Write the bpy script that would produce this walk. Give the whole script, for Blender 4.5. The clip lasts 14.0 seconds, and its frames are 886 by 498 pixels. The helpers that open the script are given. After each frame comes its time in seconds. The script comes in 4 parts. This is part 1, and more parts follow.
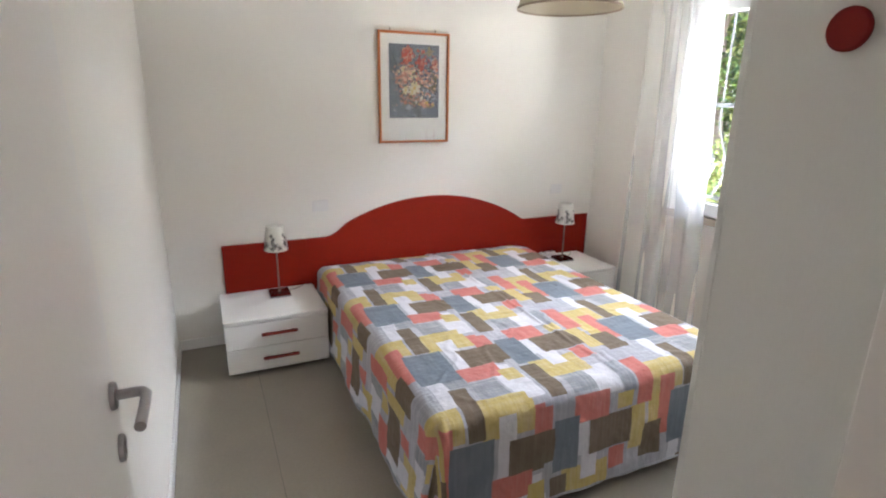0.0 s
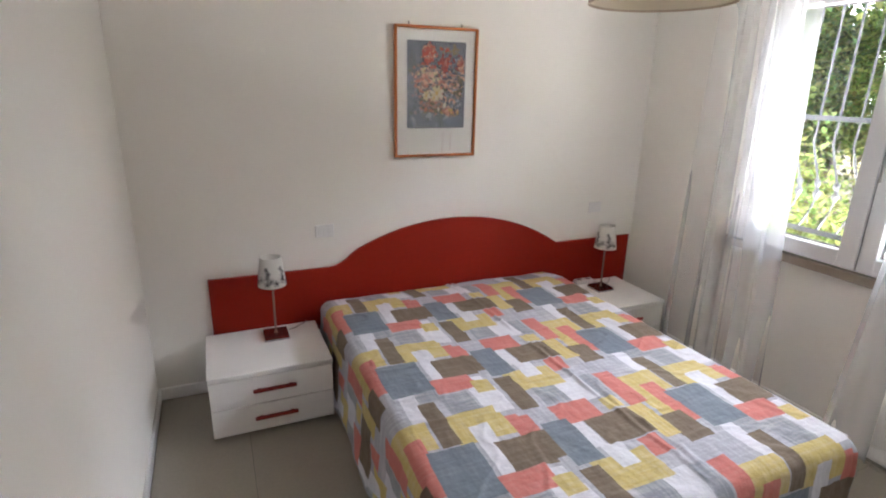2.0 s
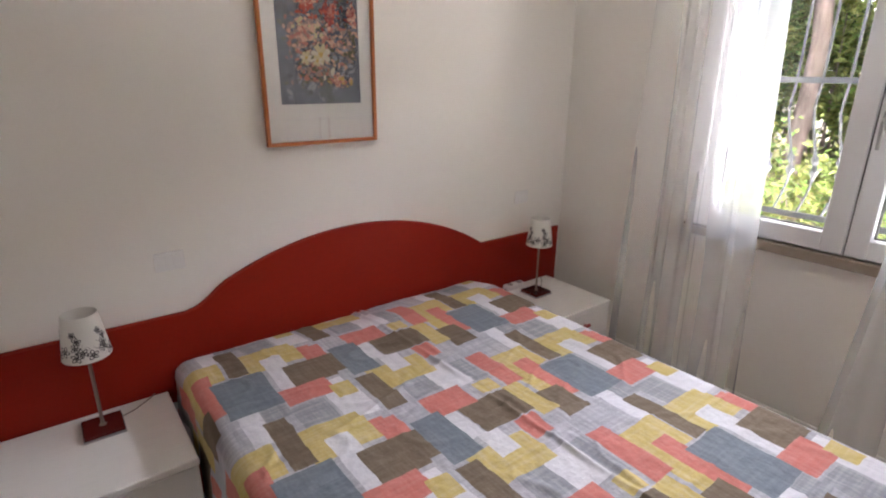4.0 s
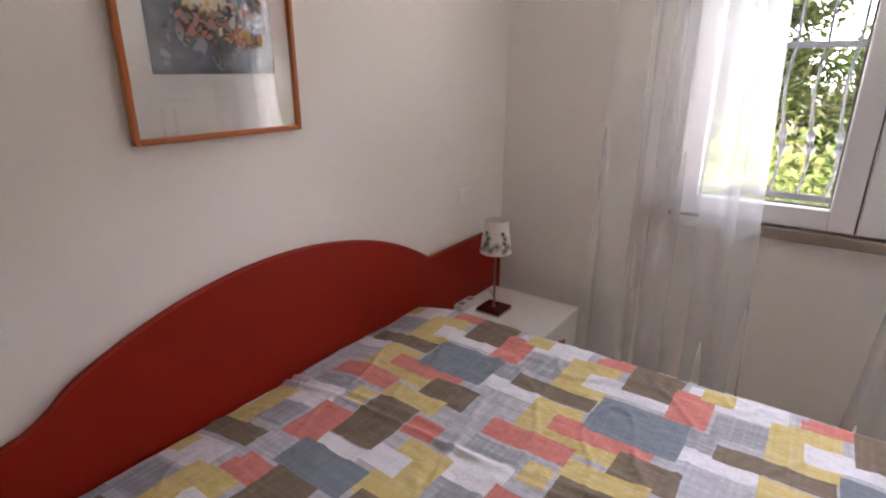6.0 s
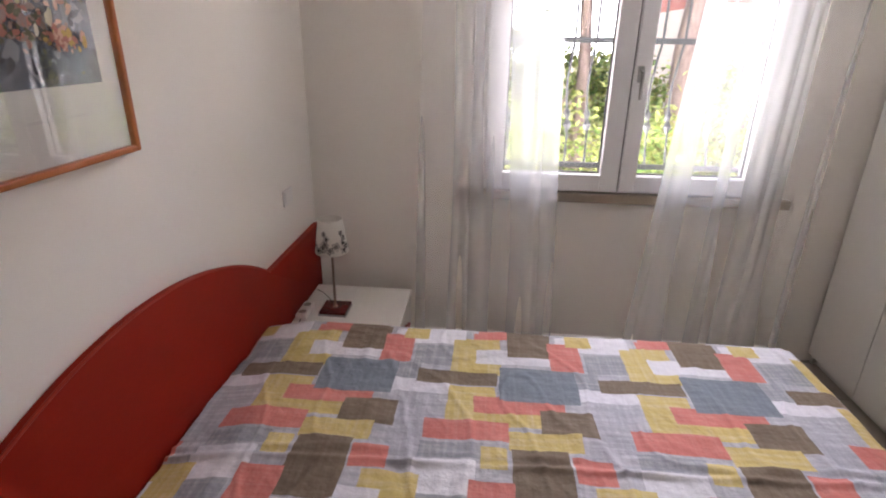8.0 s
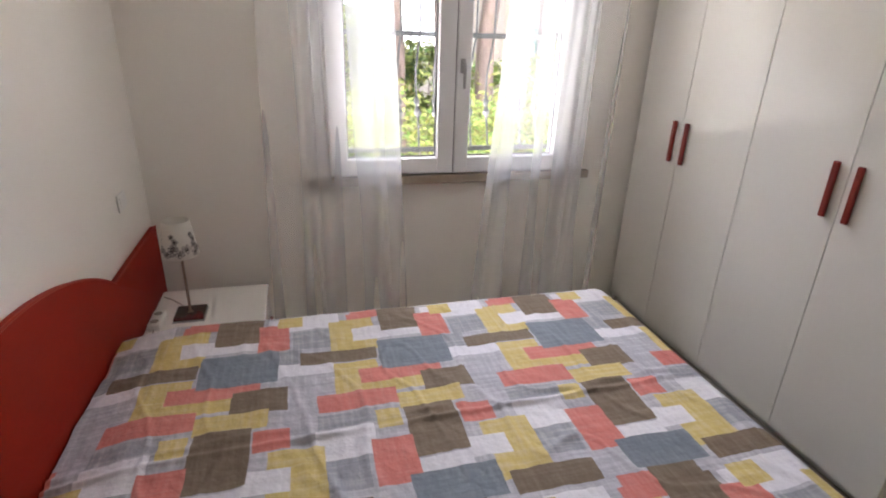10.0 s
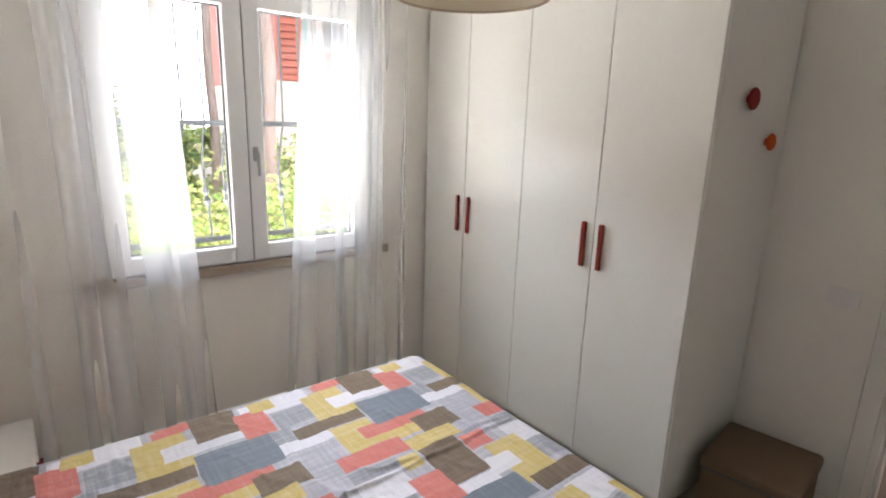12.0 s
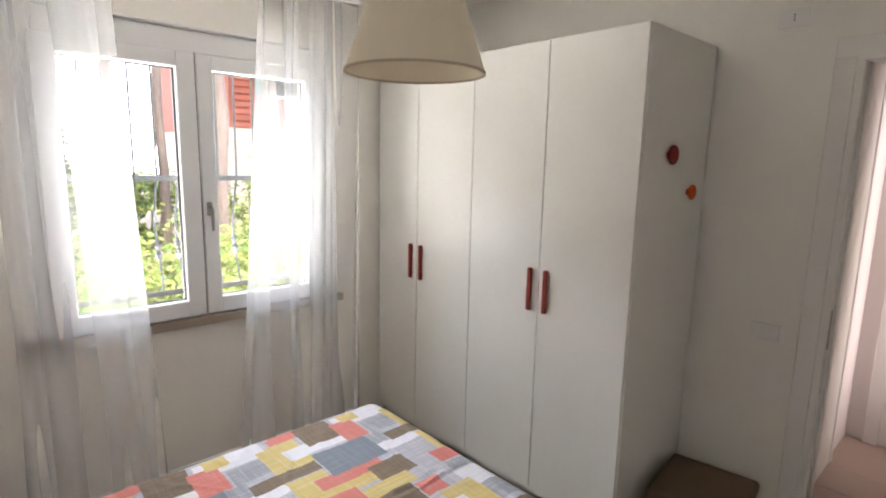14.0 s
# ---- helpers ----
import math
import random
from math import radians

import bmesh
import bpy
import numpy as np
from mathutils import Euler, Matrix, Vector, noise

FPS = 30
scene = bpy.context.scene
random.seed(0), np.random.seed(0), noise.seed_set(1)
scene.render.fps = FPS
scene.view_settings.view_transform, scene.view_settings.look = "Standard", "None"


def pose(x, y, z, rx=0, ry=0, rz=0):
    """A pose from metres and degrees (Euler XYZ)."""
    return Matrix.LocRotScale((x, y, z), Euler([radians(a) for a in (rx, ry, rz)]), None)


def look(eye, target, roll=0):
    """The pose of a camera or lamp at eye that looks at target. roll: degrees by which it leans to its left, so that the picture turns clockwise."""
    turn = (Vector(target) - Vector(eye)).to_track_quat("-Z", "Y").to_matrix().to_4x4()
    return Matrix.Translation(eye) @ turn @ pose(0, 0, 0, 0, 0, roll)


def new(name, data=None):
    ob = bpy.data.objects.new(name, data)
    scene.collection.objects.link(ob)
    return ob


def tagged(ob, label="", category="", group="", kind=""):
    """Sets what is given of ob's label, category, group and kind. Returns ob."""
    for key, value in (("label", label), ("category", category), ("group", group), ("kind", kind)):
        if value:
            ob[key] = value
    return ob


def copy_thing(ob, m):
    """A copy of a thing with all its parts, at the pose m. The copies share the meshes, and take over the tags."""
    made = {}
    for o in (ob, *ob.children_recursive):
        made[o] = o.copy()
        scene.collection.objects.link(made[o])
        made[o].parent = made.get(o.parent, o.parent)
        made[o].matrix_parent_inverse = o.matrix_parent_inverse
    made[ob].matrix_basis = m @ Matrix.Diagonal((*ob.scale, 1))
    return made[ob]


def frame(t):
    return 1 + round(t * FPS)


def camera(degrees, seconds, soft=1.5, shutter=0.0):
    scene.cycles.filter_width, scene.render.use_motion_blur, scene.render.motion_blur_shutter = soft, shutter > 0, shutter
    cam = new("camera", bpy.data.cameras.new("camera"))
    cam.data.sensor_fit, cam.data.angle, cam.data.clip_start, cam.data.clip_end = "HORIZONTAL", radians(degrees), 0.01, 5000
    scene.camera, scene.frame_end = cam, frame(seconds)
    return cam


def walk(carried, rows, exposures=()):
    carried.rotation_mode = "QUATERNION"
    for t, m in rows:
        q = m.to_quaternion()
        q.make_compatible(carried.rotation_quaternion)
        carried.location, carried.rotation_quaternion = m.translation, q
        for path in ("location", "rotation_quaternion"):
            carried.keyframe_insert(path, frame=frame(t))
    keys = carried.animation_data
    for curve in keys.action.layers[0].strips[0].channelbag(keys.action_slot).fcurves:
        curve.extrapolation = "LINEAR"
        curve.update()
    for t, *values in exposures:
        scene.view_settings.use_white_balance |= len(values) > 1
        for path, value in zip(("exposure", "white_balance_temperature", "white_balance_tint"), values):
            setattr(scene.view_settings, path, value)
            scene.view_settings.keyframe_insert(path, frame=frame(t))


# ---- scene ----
cam = camera(79.5, 14.0, 2.0)
PATH = [
    (0, (0.257, 0.304, 1.585), (1.046, 2.057, 1.033), 0.8),
    (0.5, (0.317, 0.38, 1.639), (1.054, 2.151, 1.074), 1.2),
    (1, (0.348, 0.482, 1.632), (1.054, 2.268, 1.074), 1.3),
    (1.5, (0.383, 0.649, 1.669), (1.09, 2.43, 1.095), 1.4),
    (2, (0.388, 0.874, 1.68), (1.153, 2.625, 1.09), 1.3),
    (2.5, (0.375, 1.051, 1.652), (1.243, 2.751, 1.054), 1.6),
    (3, (0.413, 1.247, 1.625), (1.389, 2.882, 1.013), 1.6),
    (3.2, (0.455, 1.306, 1.609), (1.462, 2.922, 1.0), 1.3),
    (5.5, (0.729, 2.323, 1.484), (2.179, 3.532, 0.823), 0.4),
    (6, (0.735, 2.437, 1.454), (2.274, 3.541, 0.813), 0.1),
    (6.5, (0.768, 2.606, 1.47), (2.408, 3.563, 0.843), -0.2),
    (7, (0.672, 2.71, 1.495), (2.444, 3.391, 0.865), 0.3),
    (9.3, (0.546, 3.107, 1.56), (2.356, 2.831, 0.755), 1.9),
    (9.5, (0.505, 3.093, 1.554), (2.315, 2.774, 0.765), 2.0),
    (10, (0.472, 3.071, 1.569), (2.257, 2.583, 0.811), 1.9),
    (10.5, (0.471, 3.085, 1.58), (2.206, 2.383, 0.874), 1.5),
    (11, (0.474, 3.151, 1.581), (2.141, 2.239, 0.955), 1.7),
    (11.5, (0.462, 3.172, 1.596), (2.057, 2.098, 1.044), 1.7),
    (12, (0.465, 3.166, 1.611), (1.996, 1.971, 1.134), 1.8),
    (12.5, (0.417, 3.182, 1.64), (1.909, 1.915, 1.229), 1.6),
    (13, (0.389, 3.218, 1.655), (1.848, 1.895, 1.304), 1.8),
    (13.5, (0.387, 3.224, 1.664), (1.831, 1.877, 1.344), 1.6),
    (14, (0.384, 3.211, 1.671), (1.836, 1.874, 1.346), 1.2),
]
walk(cam, [(t, look(eye, target, roll)) for t, eye, target, roll in PATH], exposures=[(0, 1.45, 6100, 15), (1, 1.30, 6150, 16), (2, 1.03, 6250, 18), (3, 0.90, 6450, 20), (5.5, 0.70, 6500, 26), (7, 0.65, 6550, 27), (9.5, 0.60, 6600, 24), (11, 0.79, 6450, 18), (11.5, 0.91, 6450, 17), (12.5, 0.90, 6450, 17), (14, 0.87, 6500, 17)])

# ---- world, sun, large lights ----
world = bpy.data.worlds.new("sky")
scene.world = world
world.use_nodes = True
wn = world.node_tree.nodes
sky = wn.new("ShaderNodeTexSky")
sky.sky_type = "NISHITA"
sky.sun_disc = False
sky.sun_elevation, sky.sun_rotation = radians(55), radians(250)
sky.air_density, sky.dust_density = 1.0, 1.5
wn["Background"].inputs["Strength"].default_value = 0.15
world.node_tree.links.new(sky.outputs[0], wn["Background"].inputs["Color"])

sun_data = bpy.data.lights.new("sun", "SUN")
sun_data.energy, sun_data.angle, sun_data.color = 5.0, radians(0.6), (1.0, 0.95, 0.87)
sun = new("sun", sun_data)
sun.matrix_world = look((-6, -3, 14), (0, 0, 0))


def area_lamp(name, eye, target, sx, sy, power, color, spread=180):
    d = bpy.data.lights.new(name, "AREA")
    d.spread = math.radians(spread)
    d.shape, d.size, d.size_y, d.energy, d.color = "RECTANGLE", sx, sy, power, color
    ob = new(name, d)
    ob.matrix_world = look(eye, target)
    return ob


# lamps added out of view; this one over the garden stands for sky light
area_lamp("sky_fill", (5.0, 2.32, 2.98), (0.0, 2.32, 0.85), 3.0, 0.4, 190, (0.84, 0.92, 1.0))
# added fill below the sill, in place of light bounced up outside
area_lamp("sill_bounce_fill", (3.80, 2.32, 0.52), (0.6, 2.32, 2.3), 2.2, 0.55, 240, (1.0, 0.98, 0.91))
# added unseen fill that brightens the hall's side wall; no opening is built
area_lamp("hall_fill", (0.30, -0.64, 1.3), (1.2, -0.64, 1.2), 0.3, 1.9, 2.8, (1.0, 0.86, 0.81), 95)


# ---- materials ----
def mat(name, color, rough=0.5, metal=0.0, var=0.06, scale=6.0, grain=120.0, bump=0.02, spec=0.5, stretch=(1, 1, 1),
        tint=None, tint_amount=0.0, coords="Object", vary=0.0):
    """Surface with two scales of colour variation, grain and fine relief."""
    m = bpy.data.materials.new(name)
    m.use_nodes = True
    nt = m.node_tree
    n, l = nt.nodes, nt.links
    b = n["Principled BSDF"]
    b.inputs["Metallic"].default_value = metal
    b.inputs["Specular IOR Level"].default_value = spec
    tc = n.new("ShaderNodeTexCoord")
    mp = n.new("ShaderNodeMapping")
    mp.inputs["Scale"].default_value = stretch
    l.new(tc.outputs[coords], mp.inputs[0])
    big = n.new("ShaderNodeTexNoise")
    big.inputs["Scale"].default_value, big.inputs["Detail"].default_value = scale, 6
    fine = n.new("ShaderNodeTexNoise")
    fine.inputs["Scale"].default_value, fine.inputs["Detail"].default_value = grain, 4
    l.new(mp.outputs[0], big.inputs["Vector"])
    l.new(mp.outputs[0], fine.inputs["Vector"])
    mix = n.new("ShaderNodeMix")
    mix.data_type = "RGBA"
    lo = [max(0, c * (1 - var * 1.6)) for c in color]
    hi = [min(1, c * (1 + var)) for c in color]
    mix.inputs["A"].default_value, mix.inputs["B"].default_value = (*lo, 1), (*hi, 1)
    add = n.new("ShaderNodeMath")
    add.operation = "MULTIPLY_ADD"
    l.new(fine.outputs[0], add.inputs[0])
    add.inputs[1].default_value = 0.5
    half = n.new("ShaderNodeMath")
    half.operation = "MULTIPLY"
    l.new(big.outputs[0], half.inputs[0])
    half.inputs[1].default_value = 0.5
    l.new(half.outputs[0], add.inputs[2])
    l.new(add.outputs[0], mix.inputs["Factor"])
    out = mix.outputs["Result"]
    if tint:
        mask = n.new("ShaderNodeTexNoise")
        mask.inputs["Scale"].default_value, mask.inputs["Detail"].default_value = scale * 0.6, 8
        l.new(mp.outputs[0], mask.inputs["Vector"])
        ramp = n.new("ShaderNodeMapRange")
        ramp.inputs["From Min"].default_value, ramp.inputs["From Max"].default_value = 0.5, 0.7
        ramp.inputs["To Max"].default_value = tint_amount
        l.new(mask.outputs[0], ramp.inputs[0])
        m2 = n.new("ShaderNodeMix")
        m2.data_type = "RGBA"
        m2.inputs["B"].default_value = (*tint, 1)
        l.new(out, m2.inputs["A"])
        l.new(ramp.outputs[0], m2.inputs["Factor"])
        out = m2.outputs["Result"]
    if vary:
        oi = n.new("ShaderNodeObjectInfo")
        hsv = n.new("ShaderNodeHueSaturation")
        mr = n.new("ShaderNodeMapRange")
        mr.inputs["To Min"].default_value, mr.inputs["To Max"].default_value = 1 - vary, 1 + vary
        l.new(oi.outputs["Random"], mr.inputs[0])
        l.new(mr.outputs[0], hsv.inputs["Value"])
        l.new(out, hsv.inputs["Color"])
        out = hsv.outputs[0]
    l.new(out, b.inputs["Base Color"])
    rr = n.new("ShaderNodeMapRange")
    rr.inputs["To Min"].default_value, rr.inputs["To Max"].default_value = max(0.02, rough - 0.07), min(1, rough + 0.07)
    l.new(big.outputs[0], rr.inputs[0])
    l.new(rr.outputs[0], b.inputs["Roughness"])
    if bump:
        bp = n.new("ShaderNodeBump")
        bp.inputs["Strength"].default_value, bp.inputs["Distance"].default_value = min(1, bump * 10), 0.002
        l.new(fine.outputs[0], bp.inputs["Height"])
        l.new(bp.outputs[0], b.inputs["Normal"])
    return m


def glass(name, ior=1.45, tint=(1, 1, 1)):
    m = bpy.data.materials.new(name)
    m.use_nodes = True
    n, l = m.node_tree.nodes, m.node_tree.links
    n.remove(n["Principled BSDF"])
    t, g, f, mx = n.new("ShaderNodeBsdfTransparent"), n.new("ShaderNodeBsdfGlossy"), n.new("ShaderNodeLayerWeight"), n.new("ShaderNodeMixShader")
    power, scale = n.new("ShaderNodeMath"), n.new("ShaderNodeMapRange")
    power.operation = "POWER"
    power.inputs[1].default_value = 5.0
    scale.inputs["To Min"].default_value, scale.inputs["To Max"].default_value = ((ior - 1) / (ior + 1)) ** 2, 1.0
    t.inputs[0].default_value = (*tint, 1)
    g.inputs["Roughness"].default_value = 0.01
    f.inputs[0].default_value = 0.5
    l.new(f.outputs["Facing"], power.inputs[0])
    l.new(power.outputs[0], scale.inputs[0])
    l.new(scale.outputs[0], mx.inputs[0])
    l.new(t.outputs[0], mx.inputs[1])
    l.new(g.outputs[0], mx.inputs[2])
    l.new(mx.outputs[0], n["Material Output"].inputs[0])
    return m


def sheer(name, color, see, through_light, gather=0.012):
    """Thin cloth: light passes through its open weave, the threads scatter it."""
    m = bpy.data.materials.new(name)
    m.use_nodes = True
    n, l = m.node_tree.nodes, m.node_tree.links
    n.remove(n["Principled BSDF"])
    t, d, tr = n.new("ShaderNodeBsdfTransparent"), n.new("ShaderNodeBsdfDiffuse"), n.new("ShaderNodeBsdfTranslucent")
    d.inputs[0].default_value = tr.inputs[0].default_value = (*color, 1)
    m1, m2 = n.new("ShaderNodeMixShader"), n.new("ShaderNodeMixShader")
    m1.inputs[0].default_value = through_light
    l.new(d.outputs[0], m1.inputs[1])
    l.new(tr.outputs[0], m1.inputs[2])
    tc, w = n.new("ShaderNodeTexCoord"), n.new("ShaderNodeTexNoise")
    w.inputs["Scale"].default_value, w.inputs["Detail"].default_value = 9, 1
    mp = n.new("ShaderNodeMapping")
    mp.inputs["Scale"].default_value = (0.4, 1.0, 0.035)
    l.new(tc.outputs["Object"], mp.inputs[0])
    l.new(mp.outputs[0], w.inputs["Vector"])
    r = n.new("ShaderNodeMapRange")
    r.inputs["From Min"].default_value, r.inputs["From Max"].default_value = 0.3, 0.7
    r.inputs["To Min"].default_value, r.inputs["To Max"].default_value = see - gather, see + gather
    l.new(w.outputs[0], r.inputs[0])
    inv = n.new("ShaderNodeMath")
    inv.operation = "SUBTRACT"
    inv.inputs[0].default_value = 1.0
    l.new(r.outputs[0], inv.inputs[1])
    l.new(inv.outputs[0], m2.inputs[0])
    l.new(t.outputs[0], m2.inputs[1])
    l.new(m1.outputs[0], m2.inputs[2])
    l.new(m2.outputs[0], n["Material Output"].inputs[0])
    return m


def leaf_mat(name, color):
    m = bpy.data.materials.new(name)
    m.use_nodes = True
    n, l = m.node_tree.nodes, m.node_tree.links
    b = n["Principled BSDF"]
    geo, hsv = n.new("ShaderNodeNewGeometry"), n.new("ShaderNodeHueSaturation")
    a, h = n.new("ShaderNodeMapRange"), n.new("ShaderNodeMapRange")
    a.inputs["To Min"].default_value, a.inputs["To Max"].default_value = 0.55, 2.0
    h.inputs["To Min"].default_value, h.inputs["To Max"].default_value = 0.46, 0.53
    l.new(geo.outputs["Random Per Island"], a.inputs[0])
    l.new(geo.outputs["Random Per Island"], h.inputs[0])
    hsv.inputs["Color"].default_value = (*color, 1)
    l.new(a.outputs[0], hsv.inputs["Value"])
    l.new(h.outputs[0], hsv.inputs["Hue"])
    l.new(hsv.outputs[0], b.inputs["Base Color"])
    b.inputs["Roughness"].default_value = 0.45
    tr, mx = n.new("ShaderNodeBsdfTranslucent"), n.new("ShaderNodeMixShader")
    l.new(hsv.outputs[0], tr.inputs[0])
    mx.inputs[0].default_value = 0.5
    l.new(b.outputs[0], mx.inputs[1])
    l.new(tr.outputs[0], mx.inputs[2])
    l.new(mx.outputs[0], n["Material Output"].inputs[0])
    return m


def cloth(name, color, pale, streak):
    """Printed cotton: a flat dye with dry brush streaks along one way and a fine weave."""
    m = bpy.data.materials.new(name)
    m.use_nodes = True
    n, l = m.node_tree.nodes, m.node_tree.links
    b = n["Principled BSDF"]
    b.inputs["Roughness"].default_value = 0.85
    b.inputs["Specular IOR Level"].default_value = 0.25
    tc = n.new("ShaderNodeTexCoord")
    facs = []
    for sc, s in (((44, 2.2, 3), 2.2), ((2.2, 40, 3), 2.0), ((2.5, 2.5, 2.5), 2.0)):
        mp, no = n.new("ShaderNodeMapping"), n.new("ShaderNodeTexNoise")
        mp.inputs["Scale"].default_value = sc
        no.inputs["Scale"].default_value, no.inputs["Detail"].default_value = s, 6
        l.new(tc.outputs["Object"], mp.inputs[0])
        l.new(mp.outputs[0], no.inputs["Vector"])
        facs.append(no.outputs[0])
    mr = n.new("ShaderNodeMapRange")
    mr.inputs["From Min"].default_value, mr.inputs["From Max"].default_value = 0.45, 0.64
    mr.inputs["To Max"].default_value = streak
    mul = n.new("ShaderNodeMath")
    mul.operation = "MULTIPLY"
    sw = n.new("ShaderNodeMix")
    l.new(facs[2], sw.inputs["Factor"])
    l.new(facs[0], sw.inputs["A"])
    l.new(facs[1], sw.inputs["B"])
    l.new(sw.outputs["Result"], mr.inputs[0])
    mx = n.new("ShaderNodeMix")
    mx.data_type = "RGBA"
    mx.inputs["A"].default_value, mx.inputs["B"].default_value = (*color, 1), (*pale, 1)
    l.new(mr.outputs[0], mx.inputs["Factor"])
    l.new(mx.outputs["Result"], b.inputs["Base Color"])
    wv, wr, bp, bp2 = n.new("ShaderNodeTexNoise"), n.new("ShaderNodeTexNoise"), n.new("ShaderNodeBump"), n.new("ShaderNodeBump")
    wv.inputs["Scale"].default_value = 420
    wr.inputs["Scale"].default_value, wr.inputs["Detail"].default_value = 11, 5
    l.new(tc.outputs["Object"], wv.inputs["Vector"])
    l.new(tc.outputs["Object"], wr.inputs["Vector"])
    bp.inputs["Strength"].default_value, bp.inputs["Distance"].default_value = 0.25, 0.002
    bp2.inputs["Strength"].default_value, bp2.inputs["Distance"].default_value = 0.6, 0.03
    l.new(wv.outputs[0], bp.inputs["Height"])
    l.new(wr.outputs[0], bp2.inputs["Height"])
    l.new(bp2.outputs[0], bp.inputs["Normal"])
    l.new(bp.outputs[0], b.inputs["Normal"])
    return m


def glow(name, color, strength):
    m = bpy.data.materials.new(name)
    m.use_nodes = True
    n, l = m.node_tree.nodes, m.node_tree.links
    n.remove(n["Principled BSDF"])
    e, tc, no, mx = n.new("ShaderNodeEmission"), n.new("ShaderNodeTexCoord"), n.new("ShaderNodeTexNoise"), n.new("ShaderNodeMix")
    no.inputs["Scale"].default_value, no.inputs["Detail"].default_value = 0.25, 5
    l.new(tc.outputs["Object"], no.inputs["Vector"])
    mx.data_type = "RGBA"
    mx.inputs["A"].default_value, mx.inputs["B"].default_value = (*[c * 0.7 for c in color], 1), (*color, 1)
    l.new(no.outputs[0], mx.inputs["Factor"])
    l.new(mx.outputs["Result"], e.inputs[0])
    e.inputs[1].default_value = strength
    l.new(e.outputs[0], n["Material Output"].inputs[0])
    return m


PAINT = mat("wall_paint", (0.85, 0.828, 0.775), 0.75, var=0.03, scale=1.4, grain=160, bump=0.025, spec=0.3)
CEIL = mat("ceiling_paint", (0.87, 0.855, 0.815), 0.8, var=0.02, scale=1.2, grain=140, bump=0.02, spec=0.2)
HALLPAINT = mat("hall_paint", (0.78, 0.735, 0.71), 0.75, var=0.03, scale=1.4, grain=160, bump=0.02, spec=0.3)
TILE = mat("porcelain_tile", (0.31, 0.277, 0.222), 0.42, var=0.14, scale=3.2, grain=70, bump=0.008, tint=(0.24, 0.22, 0.19), tint_amount=0.5, vary=0.03)
GROUT = mat("grout", (0.20, 0.18, 0.155), 0.9, var=0.1, scale=8, grain=200, bump=0.04)
COTTO = mat("terracotta_tile", (0.50, 0.39, 0.33), 0.6, var=0.10, scale=4, grain=60, bump=0.01, vary=0.05)
LACQ = mat("white_lacquer", (0.80, 0.79, 0.76), 0.38, var=0.02, scale=2, grain=90, bump=0.004)
DOORW = mat("door_lacquer", (0.80, 0.785, 0.75), 0.42, var=0.03, scale=1.5, grain=90, bump=0.006)
WARD = mat("wardrobe_melamine", (0.78, 0.77, 0.725), 0.48, var=0.035, scale=1.2, grain=240, bump=0.012, stretch=(1, 1, 0.12))
ASH = mat("white_ash_melamine", (0.80, 0.785, 0.755), 0.5, var=0.06, scale=3, grain=60, bump=0.02, stretch=(0.12, 1, 2.2))
TOE = mat("shadow_plinth", (0.10, 0.09, 0.08), 0.7, var=0.1)
GAP = mat("gap_shade", (0.20, 0.18, 0.16), 0.8, var=0.1)
RED = mat("red_stained_panel", (0.285, 0.017, 0.006), 0.58, spec=0.14, var=0.10, scale=4, grain=70, bump=0.010, stretch=(0.3, 1, 1))
REDEDGE = mat("paler_red_edge", (0.33, 0.030, 0.013), 0.5, spec=0.2, var=0.15, scale=14, grain=90, bump=0.008)
KNOBRED = mat("dark_red_paint", (0.23, 0.014, 0.009), 0.6, var=0.08, scale=20, grain=200, bump=0.004, spec=0.2)
REDH = mat("red_handle_lacquer", (0.25, 0.020, 0.013), 0.36, var=0.08, scale=20, grain=200, bump=0.004)
ORANGE = mat("orange_lacquer", (0.62, 0.10, 0.012), 0.55, var=0.06, scale=20, grain=200, bump=0.004, spec=0.25)
LAMPRED = mat("dark_red_lacquer", (0.10, 0.012, 0.010), 0.18, var=0.1, scale=20, grain=100, bump=0.002)
STEEL = mat("brushed_steel", (0.36, 0.355, 0.35), 0.34, metal=1.0, var=0.06, scale=12, grain=150, bump=0.006)
BRONZE = mat("satin_bronze_metal", (0.30, 0.24, 0.20), 0.35, metal=1.0, var=0.06, scale=12, grain=150, bump=0.006)
PVC = mat("white_window_frame", (0.74, 0.74, 0.745), 0.35, var=0.02, scale=3, grain=120, bump=0.003)
SEAL = mat("grey_rubber_seal", (0.13, 0.13, 0.13), 0.6, var=0.08)
SILL = mat("travertine_sill", (0.33, 0.27, 0.21), 0.5, var=0.2, scale=9, grain=60, bump=0.015)
PLASTIC = mat("white_plastic", (0.80, 0.79, 0.77), 0.35, var=0.02, scale=20, grain=200, bump=0.002)
BLACK = mat("black_recess", (0.02, 0.02, 0.02), 0.6, var=0.1)
FRAMEW = mat("orange_stained_wood", (0.50, 0.145, 0.03), 0.4, var=0.18, scale=12, grain=90, bump=0.015, stretch=(1, 1, 0.3))
MOUNT = mat("picture_mount", (0.80, 0.80, 0.77), 0.85, var=0.015, scale=4, grain=200, bump=0.006)
POUF = mat("brown_fabric", (0.18, 0.125, 0.08), 0.9, var=0.15, scale=6, grain=260, bump=0.05, spec=0.2)
IRON = mat("grey_painted_iron", (0.09, 0.095, 0.10), 0.6, var=0.1, scale=14, grain=80, bump=0.02)
CORD = mat("grey_cord", (0.30, 0.27, 0.24), 0.5, var=0.1)
GLASS = glass("window_glass", 1.4, (0.97, 0.985, 0.98))
